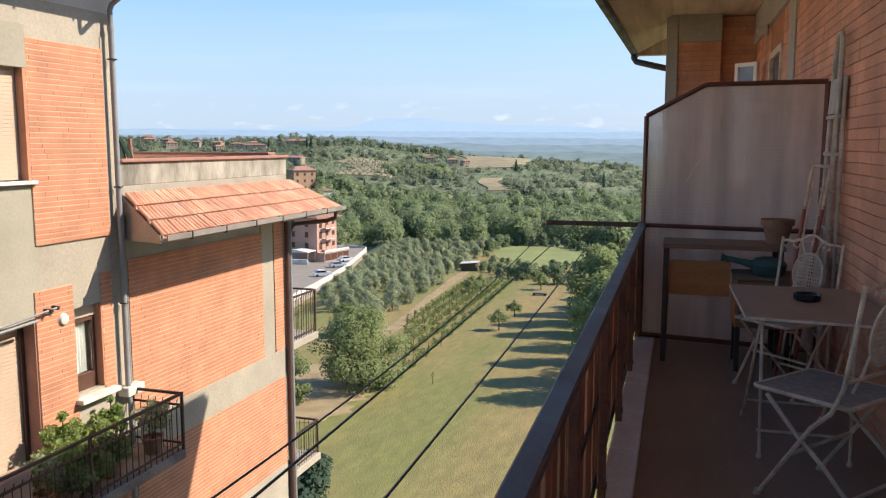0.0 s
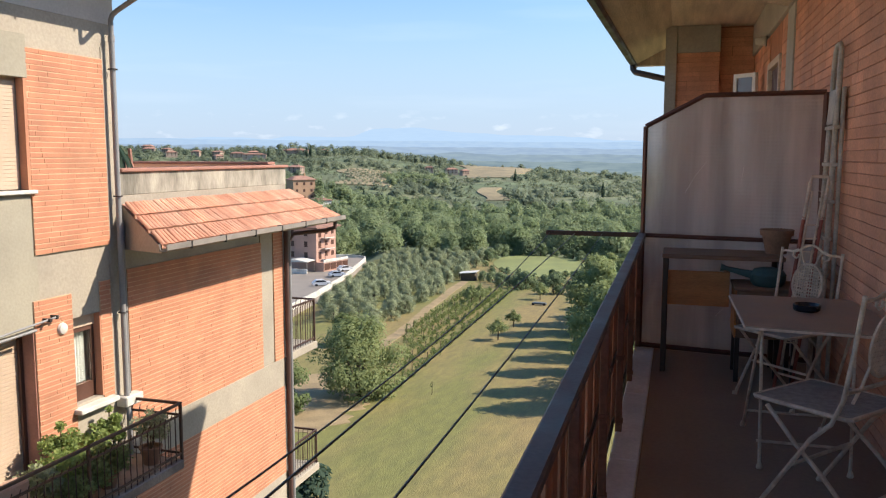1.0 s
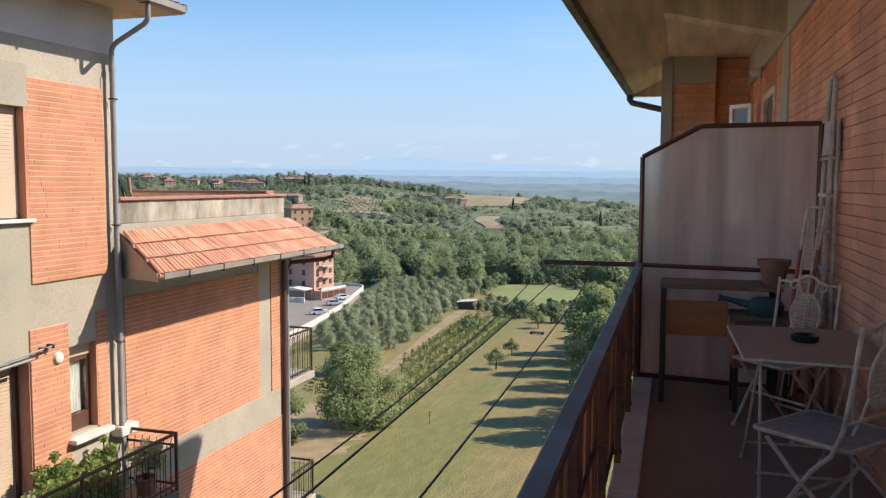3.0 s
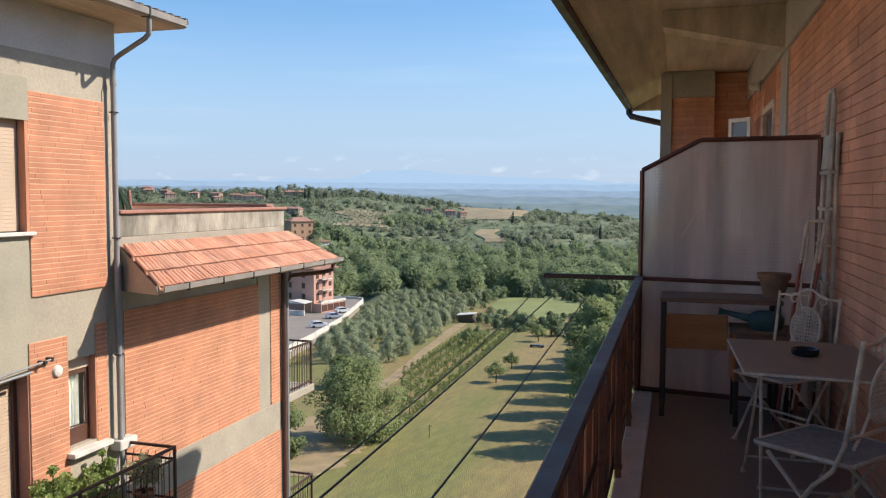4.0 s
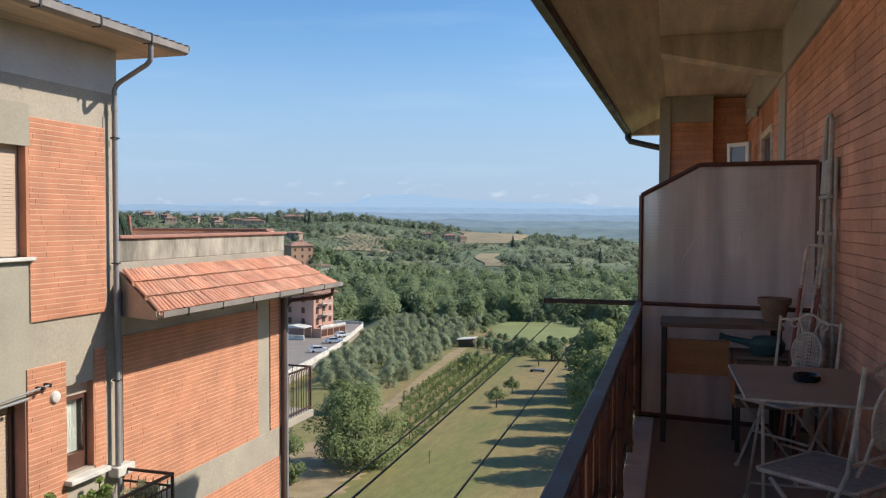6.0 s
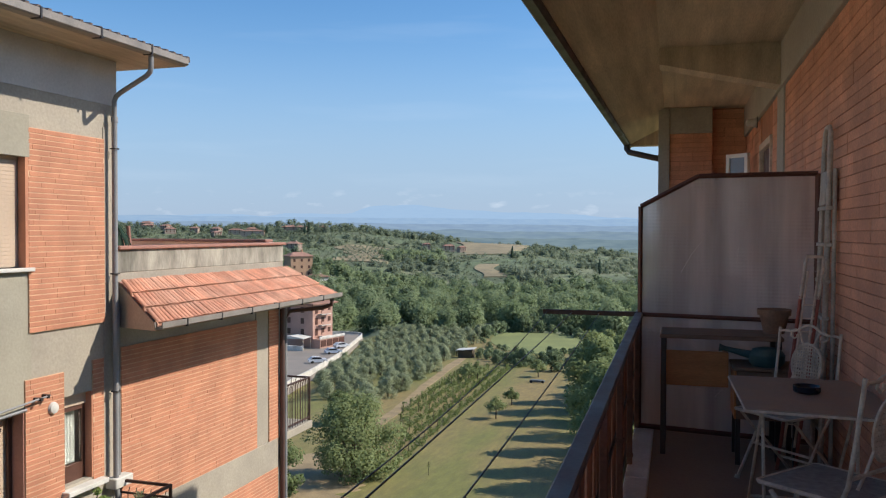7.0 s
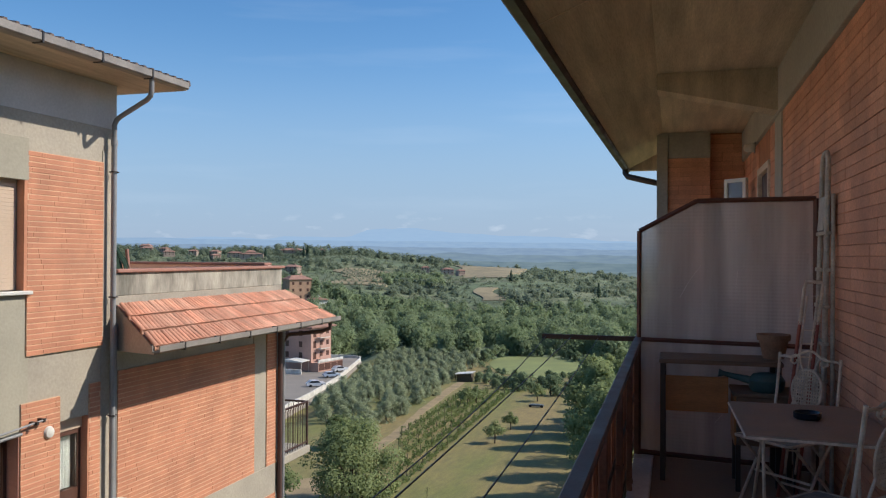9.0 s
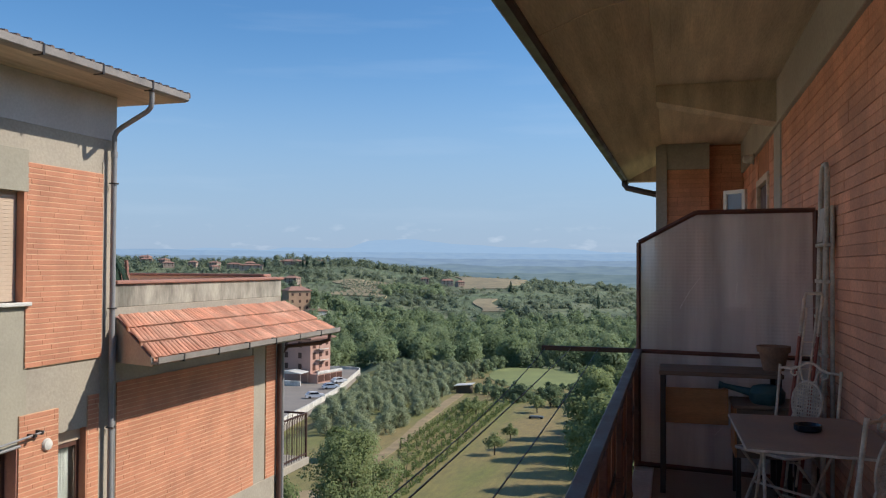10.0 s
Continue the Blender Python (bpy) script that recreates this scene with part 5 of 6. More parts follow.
rail = part("balcony_railing", Shape().box(-7.17, -7.13, 1.0, 9.95, -2.15, -2.11, 0.004), M["iron_far"], block, "dark iron railing with bent bars")
part("end_rail", Shape().box(XW, -7.15, 9.91, 9.95, -2.15, -2.11, 0.004), M["iron_far"], rail)
for z0, z1 in ((-2.32, -2.29), (-2.90, -2.87)):
    part("end_rail", Shape().box(XW, -7.15, 9.92, 9.94, z0, z1), M["iron_far"], rail)
    part("rail", Shape().box(-7.16, -7.14, 1.0, 9.95, z0, z1), M["iron_far"], rail)
for y in (9.93, 8.03, 6.1, 4.2):
    part("post", Shape().box(-7.17, -7.13, y - 0.02, y + 0.02, -3.08, -2.11, 0.004), M["iron_far"], rail)
for y in np.arange(4.3, 9.9, 0.125):
    part("bar", bent_bar(-7.15, y, -3.02, -2.26, (1, 0)), M["iron_far"], rail)
for x in np.arange(-8.0, -7.2, 0.125):
    part("bar", bent_bar(x, 9.93, -3.0, -2.26, (0, 1)), M["iron_far"], rail)

# balconies on the end of the low wing
for top, slab in ((-1.70, -2.72), (-4.72, -5.56)):
    b = part("balcony_slab", Shape().box(-12.0, -8.06, 15.05, 16.32, slab - 0.1, slab + 0.06, 0.012), M["render_wall"], block)
    rl = part("balcony_railing", Shape().box(-8.14, -8.10, 15.05, 16.3, top - 0.03, top + 0.01, 0.004), M["iron_far"], block)
    part("rail", Shape().box(-8.13, -8.11, 15.05, 16.3, slab + 0.12, slab + 0.15), M["iron_far"], rl)
    part("rail", Shape().box(-12, -8.14, 16.26, 16.30, top - 0.03, top + 0.01, 0.004), M["iron_far"], rl)
    part("post", Shape().box(-8.14, -8.10, 16.26, 16.30, slab - 0.1, top, 0.004), M["iron_far"], rl)
    for y in np.arange(15.15, 16.25, 0.115):
        part("bar", bent_bar(-8.12, y, slab + 0.06, top - 0.02, (1, 0)), M["iron_far"], rl)
    for x in np.arange(-11.9, -8.2, 0.115):
        part("bar", bent_bar(x, 16.28, slab + 0.06, top - 0.02, (0, 1)), M["iron_far"], rl)

BRICK_PANELS = []              # (part, y0, y1, z0, z1) in which bricks are laid at the end of the file


def brick_panel(y0, y1, z0, z1, proud, label=""):
    p = part("brick_panel", Shape().box(XW - 0.01, XW + proud, y0, y1, z0, z1), M["mortar"], block, label)
    BRICK_PANELS.append((p, XW + proud, y0, y1, z0, z1))
    return p


brick_panel(8.31, 9.70, 0.21, 2.83, 0.03, "panel of thin orange facing bricks")
brick_panel(8.235, 8.90, -3.0, -0.38, 0.03, "orange brick pier beside the window")
brick_panel(9.46, 9.68, -2.0, -0.30, 0.02)
brick_panel(10.05, 13.96, -2.69, -0.20, 0.02, "broad panel of thin orange facing bricks")
brick_panel(14.43, 14.82, -2.69, -0.05, 0.02)
brick_panel(10.05, 14.80, -5.15, -3.28, 0.02)
brick_panel(8.95, 10.0, -5.2, -3.2, 0.02)

# pots and plants on that balcony


def plant(label, x, y, z, pot_r, pot_h, h, w, leaves, size, seed, pot_mat, leaf_mat):
    t = thing("potted_plant", label, "plant", (x, y, z), "plants on the balcony")
    if pot_h:
        part("pot", Shape().revolve([(pot_r * 0.7, 0), (pot_r, pot_h - 0.03), (pot_r * 1.1, pot_h - 0.03), (pot_r * 1.1, pot_h), (pot_r * 0.9, pot_h), (pot_r * 0.85, pot_h - 0.04)], (x, y, z), 16), pot_mat, t, smooth=True)
    rng = np.random.default_rng(seed)
    lb = [(0, 0, h * 0.5, w * 0.4), (w * 0.2, 0.1 * w, h * 0.7, w * 0.25), (-w * 0.2, -w * 0.15, h * 0.6, w * 0.28), (0.05, w * 0.25, h * 0.35, w * 0.3), (0, 0, h * 0.9, w * 0.14)]
    pts, out = crown_points(leaves, lb, rng, 0.2)
    v, f = leaf_quads(pts + np.array([0, 0, pot_h]), size, rng, 0.15)
    for i in range(5):
        part("stem", Shape().tube([(x, y, z + pot_h * 0.6), (x + lb[i][0] * 0.6, y + lb[i][1] * 0.6, z + pot_h + lb[i][2])], 0.008, 5), M["bark"], t)
    part("foliage", quads_mesh("foliage", v, f, leaf_mat), leaf_mat, t)
    return turned(t, TURN)


for i, (what, x, y, hp, rp, h, wd, n, leaf) in enumerate((
        ("pale spiky plant in a terracotta pot by the railing", -7.45, 9.62, 0.26, 0.15, 0.50, 0.44, 900, "leaf_pale"),
        ("small bright green conifer in a pot", -7.86, 9.27, 0.22, 0.12, 0.66, 0.30, 1500, "leaf_pot"),
        ("small bright green conifer in a pot", -7.86, 8.95, 0.20, 0.11, 0.52, 0.34, 1300, "leaf_pot"),
        ("low dark leafy plant in a terracotta pot", -7.45, 8.72, 0.20, 0.13, 0.36, 0.52, 1500, "leaf"),
        ("tall yellow-green leafy plant in a terracotta pot", -7.78, 8.27, 0.25, 0.14, 0.72, 0.44, 1700, "leaf_pot"),
        ("bushy yellow-green plant in a terracotta pot", -7.60, 7.98, 0.22, 0.13, 0.48, 0.50, 1500, "leaf_pot"),
        ("silvery grey-green plant in a terracotta pot", -7.50, 7.55, 0.25, 0.13, 0.44, 0.46, 1300, "leaf_pale"),
        ("low dark leafy plant in a terracotta pot", -7.36, 7.90, 0.16, 0.12, 0.26, 0.50, 1200, "leaf"),
        ("low dark leafy plant in a terracotta pot", -7.38, 8.30, 0.16, 0.12, 0.30, 0.46, 1200, "leaf"))):
    plant(what, x, y, -2.965, rp, hp, h * 1.1, wd * 1.25, n, 0.024, 200 + i, M["terracotta"], M[leaf])
trough = thing("planter_trough", "long weathered planter trough along the railing", "planter", (-7.3, 7.0, -2.965))
part("body", Shape().box(-7.42, -7.2, 5.6, 7.15, -2.965, -2.2, 0.02), M["salmon"], trough)
turned(trough, TURN)
turned(block, TURN)

# palm fronds above the terrace
palm = thing("palm", "dark palm-like plant on the terrace", "plant", (XW - 0.5, 10.45, 0.5))
s = Shape()
for k in range(34):
    a, l = k * 2.4, 0.55 + 0.25 * ((k * 37) % 10) / 10
    c, q = math.cos(a), math.sin(a)
    pts = [(XW - 0.5 + c * l * t * 0.7, 10.45 + q * l * t * 0.7, 1.15 + 0.5 * math.sin(1.2 + t * 2.2) - 0.25 * t * t * (1 + k % 3 * 0.5)) for t in (0, 0.25, 0.5, 0.75, 1.0)]
    for p0, p1 in zip(pts, pts[1:]):
        wv = 0.028
        s.add([(p0[0] - q * wv, p0[1] + c * wv, p0[2]), (p0[0] + q * wv, p0[1] - c * wv, p0[2]), (p1[0] + q * wv * 0.7, p1[1] - c * wv * 0.7, p1[2] - 0.02), (p1[0] - q * wv * 0.7, p1[1] + c * wv * 0.7, p1[2] - 0.02)], [(0, 1, 2, 3)])
part("fronds", s, M["leaf_bush"], palm)
part("stem", Shape().tube([(XW - 0.5, 10.45, 0.5), (XW - 0.5, 10.45, 1.6)], [0.09, 0.06], 8), M["bark"], palm)
turned(palm, TURN)


# ---- our own balcony ----
WX = 1.0                       # brick wall beside the balcony
SZ = 3.36                      # soffit
EAVES_END = -0.8               # roof and upper wall cut short, unseen behind the camera, to let skylight in
solid("floor", Shape().box(-0.14, WX + 0.2, -3.0, 13.2, -0.2, 0.0), M["floor"], "dark red-brown painted balcony floor", "floor", "structure")
cs = Shape()
for k in range(14):
    cs.box(-0.285, -0.142, -3.0 + k * 1.16, -1.846 + k * 1.16, -0.2, 0.012, 0.006)
solid("curb", cs, M["curb"], "worn pale stone strip along the balcony edge", "curb", "structure")
ceil, cr = Shape(), random.Random(14)


def soffit_z(x):
    return SZ if x > -0.16 else SZ + (x + 0.16) * (SZ - 3.05) / 0.74


def eaves_x(x, y):
    """The eaves' edge stands out less towards the far end."""
    return x + (0.0125 * y - 0.044) * min(1.0, max(0.0, (-0.16 - x) / 0.74))


xs = [-0.90, -0.72, -0.545, -0.36, -0.16] + [-0.16 + 0.145 * i for i in range(1, 9)] + [WX + 0.05]
for x0, x1 in zip(xs, xs[1:]):
    y = EAVES_END - cr.uniform(0, 2.0)
    while y < 14.8:
        y1 = min(y + cr.uniform(2.2, 3.6), 14.8)
        dz, ya = cr.uniform(0.0, 0.0025), max(y, EAVES_END)
        z0, z1 = soffit_z(x0 + 1e-4), soffit_z(x1)
        p = [(x0 + 0.0004, z0 + dz), (x1 - 0.0004, z1 + dz), (x1 - 0.0004, z1 + 0.3), (x0 + 0.0004, z0 + 0.07)]
        ceil.prism(p, ya, y1 - 0.002, lambda a, b, h: (eaves_x(a, h), h, b))
        y = y1
solid("ceiling", ceil, M["soffit"], "board-marked concrete eaves over the balcony", "ceiling", "structure")
solid("trim", Shape().prism([(-0.90, 3.03), (WX, 3.03), (WX, SZ + 0.05), (-0.16, SZ + 0.02), (-0.90, 3.07)], 14.6, 14.79, lambda a, b, h: (eaves_x(a, h), h, b)), M["soffit"], "concrete downstand at the end of the eaves", "beam", "structure")
wall = solid("wall_east", Shape().wall(WX + 0.012, WX + 0.35, EAVES_END, 13.0, -0.2, 2.93, [(9.4, 10.6, 0.0, 2.58)]),
             M["mortar_dark"], "wall of red hollow facing bricks", "wall", "structure")
solid("trim", Shape().box(WX - 0.03, WX + 0.35, EAVES_END, 13.0, 2.93, SZ, 0.006), M["concrete"], "grey concrete ring beam on the brick wall", "beam", "structure")
solid("trim", Shape().box(WX - 0.012, WX + 0.35, 8.36, 8.86, -0.2, 2.93, 0.006), M["concrete"], "grey concrete pilaster", "pilaster", "structure")
solid("trim", Shape().prism([(-0.16, SZ), (-0.16, SZ - 0.16), (WX, SZ - 0.42), (WX, SZ)], 8.45, 8.75, lambda a, b, h: (a, h, b)), M["soffit"], "tapered concrete cantilever beam under the eaves", "beam", "structure")
# neighbour's projecting end
far = solid("wall_north", Shape().box(-0.08, 0.52, 12.55, 13.0, -0.2, 2.98).box(0.52, WX + 0.05, 12.75, 13.0, -0.2, SZ), M["mortar_dark"], "projecting brick end of the next flat", "wall", "structure")
solid("trim", Shape().box(-0.24, -0.08, 12.5, 13.0, -0.2, SZ, 0.006), M["concrete"], "grey concrete corner pillar", "pillar", "structure")
solid("trim", Shape().box(-0.08, 0.52, 12.52, 13.0, 2.98, SZ, 0.006), M["concrete"], "grey concrete lintel", "lintel", "structure")
# the rest of our building
solid("wall_outer", Shape().box(WX + 0.36, 9.0, EAVES_END, 13.4, -17.2, 3.1), M["render_wall"], "plain body of our own building", "wall", "structure")
# lower floors under the balcony
solid("wall_lower", Shape().box(-0.1, WX + 0.3, -3.0, 13.2, -17.2, -0.2), M["render_wall"], "grey outer wall below the balcony", "wall", "structure")

solid("roof", Shape().prism([(-0.92, 3.165), (-0.92, 3.20), (4.2, 5.02), (9.3, 3.22), (9.3, 3.1), (WX + 0.36, 3.1), (WX + 0.36, 3.72), (-0.16, 3.43)], EAVES_END - 0.02, 14.85, lambda a, b, h: (eaves_x(a, h), h, b)), M["rooftile"], "shallow tiled roof above the balcony", "roof", "structure")
gut = solid("eaves_gutter", Shape().prism([(0, 0), (0.065, 0), (0.085, 0.03), (0.085, 0.13), (0.0, 0.13), (-0.02, 0.11), (-0.02, 0.02)], EAVES_END, 14.8, lambda a, b, h: (eaves_x(-0.97, h) + a, h, 3.0 + b)), M["gutter_dark"], "dark metal gutter along the eaves", "gutter")
part("downpipe", Shape().tube([(-0.79, 14.2, 3.02), (-0.79, 14.2, 2.94), (-0.75, 14.18, 2.88), (-0.45, 14.0, 2.79), (0.1, 13.8, 2.64)], 0.05, 8), M["gutter_dark"], gut, smooth=True)

# railing: square posts, flat handrail, boards outside
rail = thing("balcony_railing", "brown painted steel railing with vertical boards", "railing", (-0.27, 3.0, 0.0))
part("handrail", Shape().box(-0.286, -0.226, -2.9, 13.0, 0.875, 0.905, 0.006), M["rail_top"], rail, "flat dark handrail with a sky sheen")
part("lower_rail", Shape().box(-0.303, -0.288, -2.9, 13.0, 0.06, 0.085, 0.004), M["iron"], rail)
part("middle_rail", Shape().box(-0.303, -0.290, -2.9, 13.0, 0.408, 0.432, 0.003), M["iron"], rail)
for y in np.arange(-1.8, 12.9, 1.03):
    po = part("post", Shape().box(-0.2875, -0.252, y - 0.018, y + 0.018, -0.12, 0.875, 0.004), M["post_brown"], rail)
    for z in (0.395, 0.045):
        part("bracket", Shape().box(-0.302, -0.247, y - 0.021, y + 0.021, z + 0.012, z + 0.036, 0.003), M["post_brown"], po)
bd = Shape().box(-0.011, 0.011, -0.050, 0.050, -0.78, 0.0, 0.003).mesh("board", M["board"])
k = 0
for y in np.arange(-2.8, 12.9, 0.1476):
    b = new("board", bd)
    b.parent = rail
    b.location = (-0.319 + 0.27 + 0.003 * math.sin(k * 2.7), y - 3.0, 0.79 + 0.008 * math.sin(k * 1.9))
    k += 1

# glazed screen between the flats
SY = 6.44
SCREEN_SLOPE = -0.16


def on_screen(x, z, off=0.0):
    return x, SY + SCREEN_SLOPE * (x + 0.26) + off, z


def screen_bar(p, q, wd=0.028):
    (x0, z0), (x1, z1) = p, q
    return Shape().tube([on_screen(x0, z0), on_screen(x1, z1)], wd * 0.68, 4)


def screen_pane(poly, th=0.006):
    return Shape().prism(poly, -th / 2, th / 2, lambda a, b, h: on_screen(a, b, h))


screen = thing("glass_screen", "patterned glass screen in a brown steel frame between balconies", "screen", (0.3, SY - 0.1, 0.0))
for p, q in (((-0.25, 0.0), (-0.25, 1.72)), ((-0.25, 1.72), (0.17, 1.94)), ((0.17, 1.94), (0.97, 1.94)), ((0.97, 0.0), (0.97, 1.94)), ((-0.25, 0.89), (0.97, 0.89)), ((-0.25, 0.03), (0.97, 0.03))):
    part("frame_bar", screen_bar(p, q), M["frame_red"], screen)
for poly in ([(-0.24, 0.9), (0.96, 0.9), (0.96, 1.93), (0.17, 1.93), (-0.24, 1.715)], [(-0.24, 0.05), (0.96, 0.05), (0.96, 0.88), (-0.24, 0.88)]):
    gp = part("pane", screen_pane(poly), M["glass_wired"], screen, "greyish glass pressed with small squares")
    gp.visible_shadow = False

for k, run in enumerate((((0.05, 1.22), (0.12, 1.35), (0.20, 1.46)), ((0.30, 0.30), (0.35, 0.36)), ((0.44, 1.30), (0.455, 1.42)))):
    part("scratch", Shape().tube([on_screen(x, z, -0.0045) for x, z in run], 0.0012, 4), M["wire_grey"], screen, "pale scratch in the glass")

# clothes lines
lines = thing("clothes_line", "brown steel arm with three sagging coated lines", "clothes line", (-0.6, SY, 0.89))
part("arm", Shape().box(-1.0, -0.26, SY - 0.018, SY + 0.018, 0.872, 0.908, 0.004), M["iron_far"], lines)
part("arm", Shape().box(-1.03, -0.26, -1.6 - 0.018, -1.6 + 0.018, 0.872, 0.908, 0.004), M["iron_far"], lines)
for x, near, sag, z in ((-0.97, -1.0, 0.20, 0.90), (-0.77, -0.72, 0.03, 0.87), (-0.56, -0.48, 0.06, 0.90)):
    pts = [(x + (near - x) * t, SY + (-1.6 - SY) * t, 0.89 + (z - 0.89) * t - 4 * sag * t * (1 - t)) for t in np.linspace(0, 1, 25)]
    part("line", Shape().tube(pts, 0.0032, 6), M["wire"], lines, smooth=True)


# ---- furniture ----
def chair(label):
    """Folding garden chair, facing -y, at the origin."""
    t = thing("folding_chair", label, "chair", group="chairs at the table")
    n = 7
    seat = [(-0.2, -0.2), (0.2, -0.2), (0.19, 0.19), (-0.19, 0.19)]
    pts = []
    for i in range(4):
        (a, b), (c, d) = seat[i - 1], seat[i]
        (e, f) = seat[(i + 1) % 4]
        for u in (0.12, 0.04):
            pts.append((c + (a - c) * u, d + (b - d) * u))
        for u in (0.04, 0.12):
            pts.append((c + (e - c) * u, d + (f - d) * u))
    part("seat", Shape().prism(pts, 0.442, 0.448), M["grey_seat"], t, "speckled grey pressed metal seat")
    part("seat_rim", Shape().tube([(a, b, 0.443) for a, b in pts], 0.009, 6, True), M["white_metal"], t)
    for s in (-1, 1):
        x = 0.215 * s
        part("back_post", Shape().tube([(x, -0.15, 0.0), (x, -0.02, 0.21), (x, 0.06, 0.34), (x, 0.135, 0.42), (x, 0.175, 0.52), (x, 0.2025, 0.70), (x, 0.23, 0.92)], 0.0092, 8), M["white_metal"], t, smooth=True)
        part("leg", Shape().tube([(x * 0.9, 0.30, 0.0), (x * 0.9, 0.10, 0.20), (x * 0.9, -0.02, 0.30), (x * 0.9, -0.14, 0.42)], 0.0092, 8), M["white_metal"], t, smooth=True)
        part("foot", Shape().tube([(x, -0.15, 0.0), (x, -0.143, 0.02)], 0.015, 8), M["white_metal"], t)
    part("stretcher", Shape().tube([(-0.2, -0.02, 0.21), (0.2, -0.02, 0.21)], 0.008, 6), M["white_metal"], t)
    part("stretcher", Shape().tube([(-0.19, 0.21, 0.10), (0.19, 0.21, 0.10)], 0.008, 6), M["white_metal"], t)

    def back(u, z):
        return u, 0.23 - (0.92 - z) * 0.125, z
    top = [back(-0.215 + 0.43 * i / 16, 0.895 + 0.055 * math.sin(math.pi * i / 16) ** 1.0 - 0.03 * math.sin(2 * math.pi * i / 16) ** 2) for i in range(17)]
    part("top_rail", Shape().tube(top, 0.008, 6), M["white_metal"], t, smooth=True)
    med = part("medallion", Shape().tube([back(0.105 * math.cos(a), 0.71 + 0.125 * math.sin(a)) for a in np.linspace(0, 2 * math.pi, 28)[:-1]], 0.008, 6, True), M["white_metal"], t, "round woven metal medallion", smooth=True)
    weave = Shape()
    for i in range(-5, 6):
        q = i / 6
        hgt = 0.125 * math.sqrt(1 - q * q)
        wid = 0.105 * math.sqrt(1 - q * q)
        weave.tube([back(0.105 * q, 0.71 - hgt), back(0.105 * q, 0.71 + hgt)], 0.0048, 4)
        weave.tube([back(-wid, 0.71 + 0.125 * q), back(wid, 0.71 + 0.125 * q)], 0.0048, 4)
    part("weave", weave, M["white_metal"], med)
    for s in (-1, 1):
        pts = [back(s * (0.02 + 0.05 * u), 0.83 + 0.09 * u - 0.03 * math.sin(3 * u)) for u in np.linspace(0, 1, 7)]
        pts += [back(s * (0.10 + 0.035 * math.cos(a) * k), 0.885 + 0.032 * math.sin(a) * k) for a, k in ((2.6, 1), (1.6, 1), (0.6, 1), (-0.4, 0.9), (-1.4, 0.8), (-2.4, 0.6), (-3.4, 0.4))]
        part("scroll", Shape().tube(pts, 0.0065, 5), M["white_metal"], t, smooth=True)
        pts = [back(s * 0.085, 0.64), back(s * 0.12, 0.56), back(s * 0.16, 0.50)]
        part("scroll", Shape().tube(pts, 0.0065, 5), M["white_metal"], t, smooth=True)
    part("lower_rail", Shape().tube([back(-0.21, 0.55), back(0.21, 0.55)], 0.008, 6), M["white_metal"], t)
    return t


ch = chair("worn white folding metal chair with a grey seat")
ch.matrix_basis = pose(0.65, 3.69, 0.0, 0, 0, -130)
c2 = copy_thing(ch, pose(0.642, 5.27, 0.0, 0, 0, -46))
ch.scale = (1.1, 1.1, 1.06)
tagged(c2, "worn white folding chair pushed under the table")

TX0, TX1, TY0, TY1, TZ = 0.30, 0.955, 3.93, 4.82, 0.72
tb = thing("garden_table", "folding metal table with a dull grey-brown top", "table", (0.62, 4.37, 0.0))
poly = [(TX0 + 0.02, TY0), (TX1, TY0 - 0.06), (TX1 + 0.01, TY1 - 0.34), (TX1 - 0.03, TY1 - 0.03), (TX1 - 0.06, TY1), (TX0, TY1)]
part("tabletop", Shape().prism(poly, TZ - 0.018, TZ), M["tabletop"], tb)
part("rim", Shape().tube([(a, b, TZ - 0.012) for a, b in poly], 0.007, 6, True), M["white_metal"], tb, "pale metal edge of the table")
for x in (0.42, 0.82):
    part("leg", Shape().tube([(x, 4.05, 0.0), (x - 0.02, 4.02, TZ - 0.02)], 0.0078, 8), M["white_metal"], tb, smooth=True)
    part("leg", Shape().tube([(x - 0.03, 4.69, 0.0), (x - 0.01, 4.12, TZ - 0.02)], 0.0078, 8), M["white_metal"], tb, smooth=True)
    part("foot", Shape().revolve([(0.012, 0), (0.016, 0.006), (0.013, 0.02), (0.009, 0.03)], (x, 4.05, 0.0), 10), M["white_metal"], tb)
    part("foot", Shape().revolve([(0.012, 0), (0.016, 0.006), (0.013, 0.02), (0.009, 0.03)], (x - 0.03, 4.69, 0.0), 10), M["white_metal"], tb)
for y, z in ((4.045, 0.14), (4.60, 0.12)):
    part("stretcher", Shape().tube([(0.40, y, z), (0.81, y, z)], 0.007, 6), M["white_metal"], tb)

at = thing("ashtray", "round dark glass ashtray on the table", "ashtray", (0.645, 4.405, TZ))
part("bowl", Shape().revolve([(0.055, 0), (0.065, 0.008), (0.066, 0.034), (0.060, 0.036), (0.048, 0.014), (0.004, 0.011)], (0.645, 4.405, TZ), 24), M["black"], at, smooth=True)

